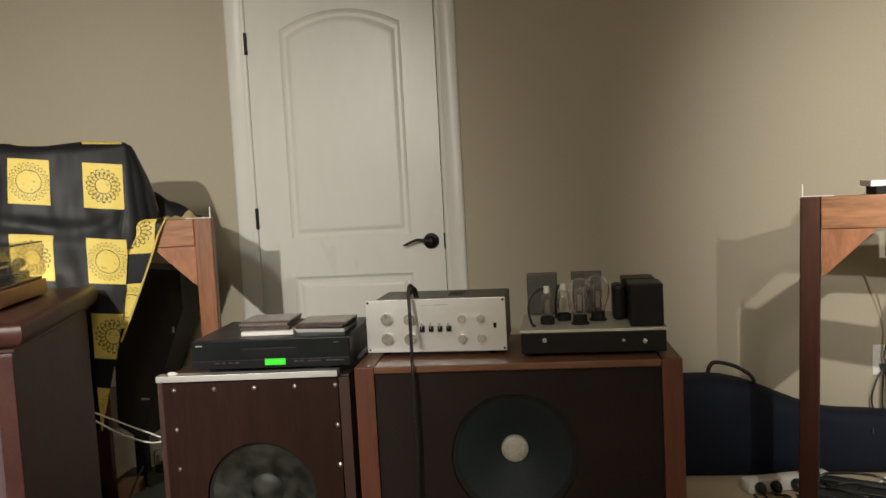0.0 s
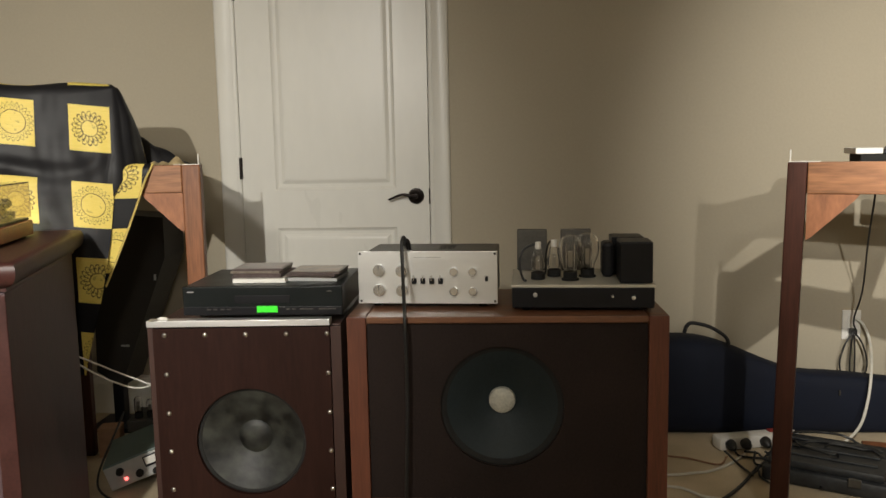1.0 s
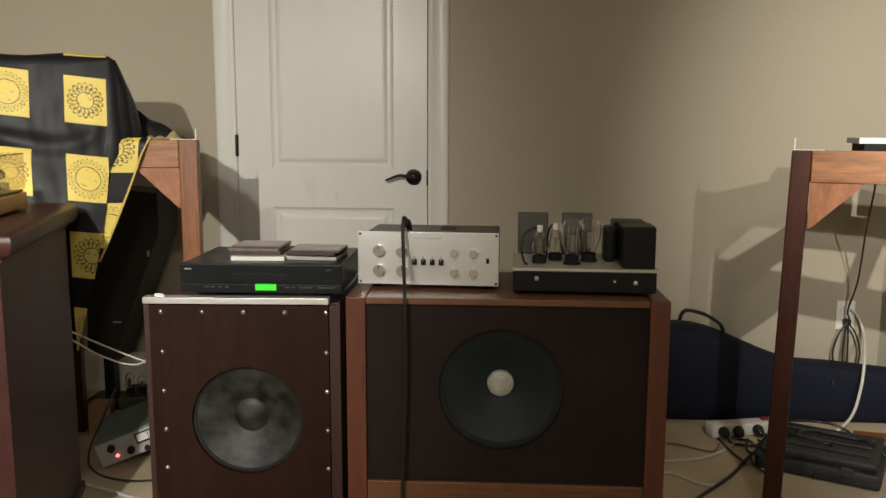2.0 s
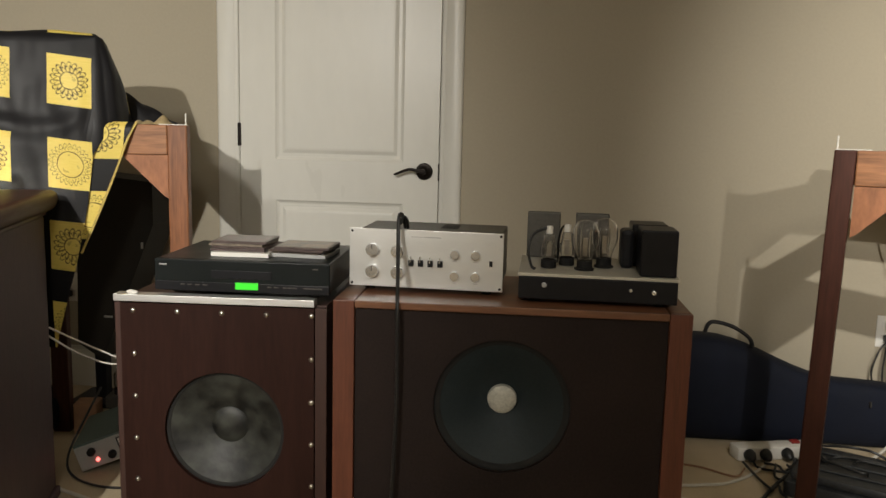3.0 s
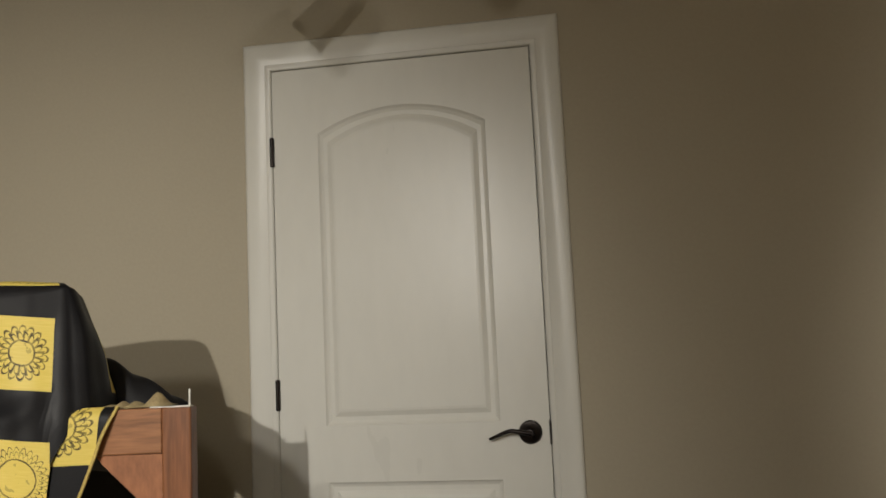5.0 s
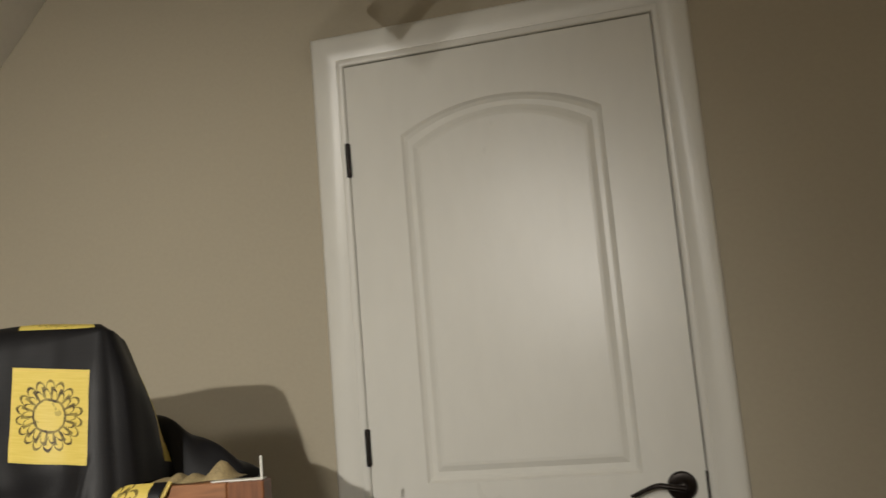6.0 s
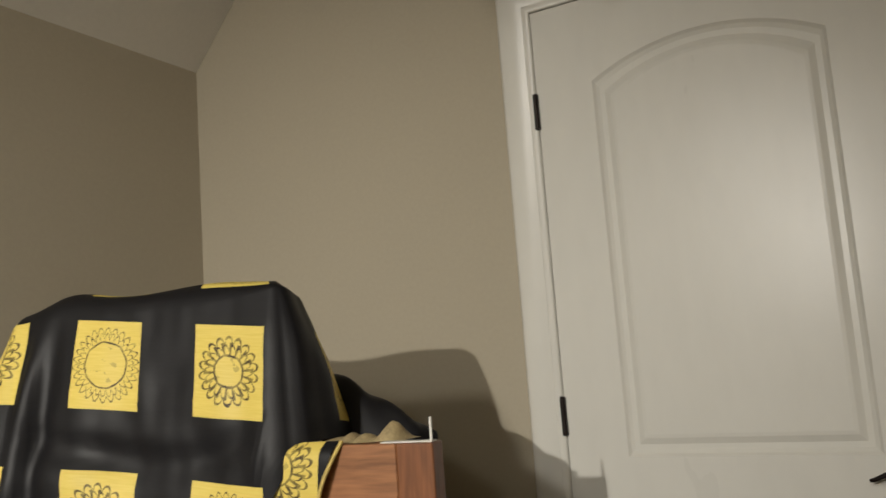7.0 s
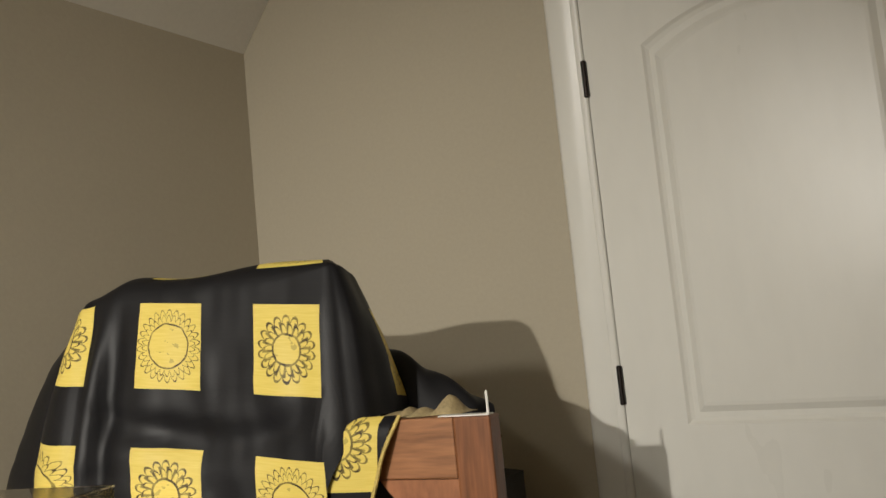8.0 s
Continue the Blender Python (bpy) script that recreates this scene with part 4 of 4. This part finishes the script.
def mahogany_cabinet():
    cb = empty("mahogany_cabinet", "dark mahogany cabinet with moulded top edge", "cabinet", CAB)
    W, D, H = 0.75, 0.775, 0.925
    part("body", box(-W, -0.035, 0.035, D - 0.02, 0.03, H - 0.075, 0.004), M_MAHOG, cb)
    part("plinth", box(-W - 0.01, -0.025, 0.025, D - 0.012, 0, 0.0295, 0.004), M_MAHOG, cb)
    bm = bmesh.new()
    rows = []
    for d, z in [(0.036, H - 0.0745), (0.030, H - 0.072), (0.030, H - 0.064), (0.020, H - 0.060), (0.008, H - 0.050), (0.003, H - 0.040), (0.0, H - 0.026), (0.002, H - 0.012), (0.008, H - 0.004), (0.018, H)]:
        rows.append([bm.verts.new((x, y, z)) for x, y in ((-d, d), (-d, D - d * 0.4), (-W - 0.035 + d, D - d * 0.4), (-W - 0.035 + d, d))])
    for a, b in zip(rows, rows[1:]):
        for i in range(4):
            bm.faces.new((a[i], a[(i + 1) % 4], b[(i + 1) % 4], b[i]))
    bm.faces.new(rows[-1])
    bm.faces.new(rows[0][::-1])
    part("top", bm, M_MAHOG_TOP, cb, "", True)
    part("corner_pilaster", box(-0.075, -0.034, 0.030, 0.0345, 0.03, H - 0.080, 0.002), M_MAHOG_TOP, cb)


mahogany_cabinet()


def turntable():
    tt = empty("turntable", "turntable on an orange wood plinth under a clear lid", "turntable", CAB @ pose(-0.102, 0.600, 0.9255, 0, 0, -2))
    w, d = 0.46, 0.37
    part("plinth", box(-w, 0, -d, 0, 0.006, 0.048, 0.003), M_ORANGE, tt)
    part("deck_plate", box(-w + 0.008, -0.008, -d + 0.008, -0.008, 0.0485, 0.056, 0.002), M_BLACKMET, tt)
    part("platter", lathe([(0, 0), (0.145, 0), (0.150, 0.004), (0.150, 0.018), (0.146, 0.022), (0, 0.022)], 56, m=pose(-0.265, -0.185, 0.0565)), M_BLACKMET, tt, "", True)
    part("mat", lathe([(0, 0), (0.143, 0), (0.143, 0.003), (0, 0.003)], 48, m=pose(-0.265, -0.185, 0.0788)), M_DARK, tt)
    arm = part("tonearm_base", lathe([(0, 0), (0.028, 0), (0.028, 0.012), (0.016, 0.016), (0.016, 0.045), (0, 0.046)], 24, m=pose(-0.062, -0.080, 0.0565)), M_BLACKMET, tt, "", True)
    part("tonearm", tube([(-0.062, -0.030, 0.098), (-0.062, -0.080, 0.098), (-0.066, -0.200, 0.096), (-0.110, -0.290, 0.092)], 0.0045, 10), M_CHROME, arm, "silver tonearm", True)
    part("counterweight", lathe([(0, -0.014), (0.014, -0.014), (0.014, 0.014), (0, 0.014)], 20, m=pose(-0.062, -0.036, 0.098) @ TOWARDS), M_DARK, arm)
    z0, z1, k = 0.058, 0.158, 0.003
    lid = part("dust_cover", box(-w + 0.002, -0.002, -d + 0.002, -0.002, z1 - k, z1, 0.001), M_ACRYL, tt, "clear acrylic dust cover")
    lid.visible_shadow = False
    for x0, x1, y0, y1 in ((-w + 0.002, -w + 0.005, -d + 0.005, -0.005), (-0.005, -0.002, -d + 0.005, -0.005), (-w + 0.005, -0.005, -d + 0.002, -d + 0.005), (-w + 0.005, -0.005, -0.005, -0.002)):
        pane = part("pane", box(x0, x1, y0, y1, z0, z1 - k - 0.0005), M_ACRYL, lid)
        pane.visible_shadow = False
    for x in (-w + 0.06, -0.06):
        part("hinge", box(x - 0.012, x + 0.012, -0.0015, 0.010, 0.045, 0.075, 0.002), M_CHROME, tt)
    for x in (-w + 0.05, -0.05):
        for y in (-d + 0.05, -0.05):
            part("foot", lathe([(0, 0), (0.018, 0), (0.018, 0.0058), (0, 0.0058)], 16, m=pose(x, y, 0)), M_DARK, tt)


turntable()

# ---- by the wall on the right ----


def gig_bag():
    gb = empty("gig_bag", "navy nylon guitar gig bag lying on edge by the wall", "gig bag")
    n = 26
    bm = bmesh.new()
    rings = []
    for i in range(n + 1):
        x = 1.50 + 1.45 * i / n
        top = 0.388 - 0.145 * ease(1.84, 2.34, x) - 0.035 * ease(2.3, 2.8, x)
        top -= 0.10 * math.exp(-((x - 1.50) / 0.06) ** 2)
        thick = (0.105 - 0.035 * ease(1.9, 2.3, x)) * min(1, 0.4 + (i / 3))
        ring = []
        for j in range(20):
            a = j * math.tau / 20
            c, s = math.cos(a), math.sin(a)
            y = -0.155 + thick * math.copysign(abs(c) ** 0.45, c) * (1 + 0.05 * noise.noise(Vector((6 * x, 3 * s, 1))))
            z = top / 2 + (top / 2) * math.copysign(abs(s) ** 0.5, s)
            ring.append(bm.verts.new((x, y + 0.01 * noise.noise(Vector((5 * x, 5 * z, 0))), max(z, 0.001))))
        rings.append(ring)
    for a, b in zip(rings, rings[1:]):
        for j in range(20):
            bm.faces.new((a[j], a[(j + 1) % 20], b[(j + 1) % 20], b[j]))
    bm.faces.new(rings[0][::-1])
    bm.faces.new(rings[-1])
    part("bag_body", bm, M_NYLON, gb, "", True)
    part("handle", tube([(1.832, -0.17, 0.400), (1.842, -0.17, 0.428), (1.865, -0.17, 0.440), (1.93, -0.17, 0.425), (1.985, -0.17, 0.392), (2.004, -0.17, 0.365), (2.006, -0.17, 0.330)], 0.013, 10, flat=0.55), M_WEB, gb, "padded black carrying handle", True)
    part("zip_pull", box(2.417, 2.422, -0.238, -0.230, 0.165, 0.185), M_CASETOP, gb)


gig_bag()


def power_strip():
    ps = empty("power_strip", "white multi-way power strip with black plugs on carpet", "power strip", pose(2.066, -0.35, 0.0, 0, 0, 14))
    part("housing", box(-0.16, 0.17, -0.035, 0.035, 0.001, 0.052, 0.012), M_WHITE, ps, "", True)
    part("switch", box(0.055, 0.085, -0.013, 0.013, 0.0525, 0.060, 0.002), M_RED, ps, "red rocker switch")
    for x in (-0.12, -0.06, 0.02):
        part("plug", lathe([(0, 0), (0.019, 0), (0.021, 0.012), (0.015, 0.030), (0.006, 0.040), (0, 0.040)], 18, m=pose(x, -0.034, 0.032) @ TOWARDS @ pose(0, 0, 0, 18, 0, 0)), M_CABLE, ps, "black moulded plug", True)


power_strip()


def pedal_case():
    pc = empty("black_plastic_case", "dusty black plastic moulded case lying on the carpet", "case", pose(2.22, -0.62, 0, 0, 0, -28))
    part("lower_shell", box(-0.17, 0.22, -0.16, 0.16, 0.001, 0.055, 0.012), M_CASE, pc, "", True)
    part("upper_shell", box(-0.155, 0.205, -0.145, 0.145, 0.0555, 0.085, 0.010), M_CASE, pc, "", True)
    for y in (-0.08, 0.0, 0.08):
        part("rib", box(-0.13, 0.18, y - 0.012, y + 0.012, 0.0855, 0.093, 0.003), M_CASE, pc)
    part("latch", box(0.10, 0.14, -0.168, -0.160, 0.035, 0.065, 0.002), M_CASETOP, pc)


M_CASE = mat("dusty_black_plastic", (0.024, 0.026, 0.028), 0.5, vary=0.7, scale=9, grain=60, bump=0.1)
pedal_case()


def board_stack():
    for i, (z, turn) in enumerate(((0.0, -20), (0.0225, -14))):
        tagged(part("wood_offcut", box(-0.20, 0.20, -0.05, 0.05, z + 0.001, z + 0.022, 0.002), M_CEDAR_V, m=pose(2.62, -0.50, 0, 0, 0, turn)), "reddish wooden offcut lying on the carpet", "wood offcut", "offcuts")


board_stack()


def stand_load():
    bx = empty("white_crossover_box", "small white box on the cedar stand top", "box", pose(2.165, -0.93, 1.0895, 0, 0, -10))
    part("lower_body", box(0.015, 0.24, 0.005, 0.16, 0, 0.026, 0.003), M_DARK, bx)
    part("white_lid", box(0, 0.075, 0, 0.17, 0.0265, 0.044, 0.002), M_WHITE, bx)
    part("dark_lid", box(0.076, 0.26, 0, 0.17, 0.0265, 0.040, 0.002), M_BLACKMET, bx)
    part("lead", tube([(0.09, 0.05, 0.042), (0.11, 0.05, 0.058), (0.15, 0.05, 0.062), (0.20, 0.06, 0.042)], 0.0025, 8), M_CABLE, bx, "", True)


stand_load()

# ---- cables ----


def cable(label, pts, r, material, category="cable"):
    return tagged(part("cable", tube(pts, r, 8, n=8), material, None, "", True), label, category, "cables")


cable("thick black cable hanging over the preamplifier to the floor", [(0.856, -1.215, 0.880), (0.854, -1.228, 0.902), (0.850, -1.246, 0.916), (0.848, -1.262, 0.914), (0.847, -1.272, 0.895), (0.850, -1.290, 0.84), (0.858, -1.340, 0.755), (0.863, -1.372, 0.70), (0.865, -1.372, 0.55), (0.863, -1.372, 0.42), (0.856, -1.372, 0.23), (0.850, -1.372, 0.04), (0.83, -1.42, 0.008)], 0.0049, M_CABLE)
cable("short black jumper lead tied over the preamplifier edge", [(0.851, -1.265, 0.893), (0.857, -1.258, 0.910), (0.862, -1.240, 0.904), (0.864, -1.225, 0.880)], 0.0040, M_CABLE)
cable("pale cable running from the CD player behind the cabinet", [(0.30, -1.03, 0.790), (0.27, -1.06, 0.775), (0.22, -1.06, 0.745), (0.17, -1.02, 0.71), (0.12, -0.95, 0.60), (0.05, -0.93, 0.47), (-0.05, -0.95, 0.40), (-0.15, -0.98, 0.43), (-0.24, -1.02, 0.50)], 0.0030, M_CABLE_W)
cable("thin pale cable slung low beside the cabinet", [(0.20, -0.90, 0.60), (0.09, -0.92, 0.45), (0.0, -0.94, 0.405), (-0.10, -0.96, 0.44), (-0.24, -1.02, 0.525)], 0.0030, M_CABLE_W)
cable("pale cable on the carpet by the cabinet", [(-0.40, -0.93, 0.012), (-0.25, -0.99, 0.008), (-0.10, -1.05, 0.006), (0.10, -1.14, 0.006), (0.3, -1.2, 0.006)], 0.0055, M_CABLE_W)
cable("black lead from the test meter on the carpet", [(-0.30, -0.60, 0.20), (-0.28, -0.72, 0.16), (-0.29, -0.84, 0.05), (-0.24, -0.90, 0.006), (-0.10, -0.96, 0.006), (0.05, -0.93, 0.006)], 0.004, M_CABLE)
cable("black lead hanging behind the cedar stand", [(2.358, -0.62, 1.06), (2.386, -0.55, 0.968), (2.453, -0.35, 0.789), (2.534, -0.12, 0.558), (2.534, -0.05, 0.429), (2.543, -0.05, 0.385)], 0.0035, M_CABLE)
cable("white cable curving from the outlet to the floor", [(2.552, -0.015, 0.425), (2.578, -0.030, 0.405), (2.600, -0.05, 0.34), (2.540, -0.22, 0.275), (2.505, -0.285, 0.16), (2.450, -0.335, 0.06), (2.34, -0.38, 0.008), (2.20, -0.37, 0.03)], 0.0058, M_CABLE_W)
for k, (dx, dz) in enumerate(((-0.045, 0.0), (-0.012, 0.01), (0.004, -0.01), (0.045, 0.0))):
    cable("black power lead dropping from the outlet behind the bag", [(2.54, -0.041, 0.372), (2.54 + dx * 0.7, -0.046, 0.33 + dz), (2.54 + dx * 1.2, -0.048, 0.25), (2.54 + dx, -0.048, 0.17), (2.53 + dx, -0.046, 0.02)], 0.0036, M_CABLE)
for k in range(5):
    rng = random.Random(40 + k)
    pts = [(1.92 + 0.06 * k * 0.6, -0.49, 0.03)]
    x, y = pts[0][0], pts[0][1]
    for j in range(6):
        x += rng.uniform(-0.02, 0.10)
        y -= rng.uniform(-0.04, 0.10)
        pts.append((x, y, 0.006 + rng.random() * 0.012))
    cable("black power lead tangled on the carpet", pts, 0.0042, M_CABLE)
for k in range(4):
    rng = random.Random(70 + k)
    x, y = 2.06 + 0.05 * k, -0.50 - 0.03 * k
    pts = [(x, y, 0.012)]
    for z in (0.10, 0.108, 0.104, 0.101, 0.06, 0.008):
        x += rng.uniform(0.00, 0.09)
        y -= rng.uniform(-0.02, 0.07)
        pts.append((x, y, z))
    cable("black lead lying over the plastic case", pts, 0.0045, M_CABLE)
cable("black power lead crossing the carpet", [(2.131, -0.368, 0.006), (2.081, -0.485, 0.006), (1.994, -0.612, 0.006), (1.892, -0.773, 0.006), (1.774, -0.916, 0.006), (1.674, -1.036, 0.006)], 0.006, M_CABLE)
cable("grey lead crossing the carpet to the speakers", [(1.92, -0.52, 0.02), (1.88, -0.56, 0.006), (1.78, -0.50, 0.006), (1.66, -0.47, 0.006), (1.45, -0.42, 0.006)], 0.0035, M_BROWNCARD)
cable("white extension lead on the carpet", [(2.003, -0.454, 0.006), (1.922, -0.553, 0.006), (1.836, -0.622, 0.006), (1.764, -0.644, 0.006), (1.693, -0.66, 0.006), (1.45, -0.6900000000000001, 0.006)], 0.005, M_CABLE_W)
cable("white extension lead on the carpet", [(1.825, -0.857, 0.006), (1.767, -0.837, 0.006), (1.724, -0.788, 0.006), (1.674, -0.761, 0.006), (1.45, -0.741, 0.006)], 0.005, M_CABLE_W)

# ---- the clutter behind the screwed speaker ----


def test_meter():
    tm = empty("test_meter", "grey-green bench test meter with red lamp on carpet", "test meter", pose(-0.232, -0.865, 0.0, 0, -18, 19))
    part("case", box(0, 0.34, 0.008, 0.30, 0.001, 0.092, 0.004), M_GREEN, tm, "grey-green enamelled case")
    part("front_panel", box(0.003, 0.337, 0, 0.0075, 0.004, 0.085, 0.002), M_GREYP, tm, "light grey front panel")
    dial = part("dial_window", box(0.135, 0.225, -0.005, -0.0003, 0.040, 0.078, 0.002), M_BLACKMET, tm)
    part("dial_face", box(0.140, 0.220, -0.0062, -0.0052, 0.048, 0.074), M_WHITE, dial, "white meter face")
    part("needle", box(0.178, 0.180, -0.0070, -0.0064, 0.050, 0.072), M_DARK, dial)
    for x, z, r in ((0.052, 0.060, 0.013), (0.110, 0.030, 0.013), (0.160, 0.018, 0.009), (0.192, 0.018, 0.009), (0.225, 0.018, 0.009), (0.262, 0.035, 0.012), (0.30, 0.035, 0.012)):
        part("knob", lathe([(r, 0), (r, 0.012), (r * 0.7, 0.016), (r * 0.6, 0.022), (0, 0.022)], 18, m=pose(x, -0.0002, z) @ TOWARDS), M_DARK, tm, "", True)
    part("pilot_lamp", lathe([(0.006, 0), (0.006, 0.004), (0.003, 0.007), (0, 0.007)], 14, m=pose(0.062, -0.0003, 0.028) @ TOWARDS), M_LED, tm, "glowing red pilot lamp")


test_meter()


def spare_amp():
    sa = empty("small_valve_chassis", "small dark valve chassis with glass tubes on floor", "amplifier", pose(-0.252, -0.48, 0.0, 0, 0, 8))
    part("stand_block", box(-0.08, 0.16, 0, 0.16, 0.001, 0.085, 0.004), M_DARK, sa)
    part("chassis", box(-0.09, 0.18, -0.01, 0.17, 0.086, 0.130, 0.003), M_CASETOP, sa)
    for x, y, h in ((-0.055, 0.03, 0.085), (-0.012, 0.04, 0.07), (0.030, 0.03, 0.11)):
        t = part("small_tube", lathe([(0.015, 0), (0.015, 0.022), (0, 0.022)], 18, m=pose(x, y, 0.1305)), M_DARK, sa, "black tube base")
        part("glass", bulb([(0.013, 0.0225), (0.016, 0.035), (0.016, h - 0.012), (0.009, h), (0, h + 0.002)], 0.001, 18, pose(x, y, 0.1305)), M_GLASS, t, "clear glass envelope", True)
        part("plate_structure", box(x - 0.006, x + 0.006, y - 0.004, y + 0.004, 0.158, 0.1305 + h - 0.02), M_GETTER, t)


spare_amp()
tagged(part("brown_carton", box(-0.03, 0.05, -0.03, 0.05, 0.001, 0.115, 0.003), M_BROWNCARD, m=pose(-0.41, -0.52, 0, 0, 0, 12)), "small brown open carton among the cables", "carton")
tagged(part("black_bag", box(-0.12, 0.10, -0.08, 0.10, 0.001, 0.14, 0.04), M_NYLON, smooth=True, m=pose(-0.60, -0.50, 0, 0, 0, 12)), "soft black bag lying on the carpet", "bag")
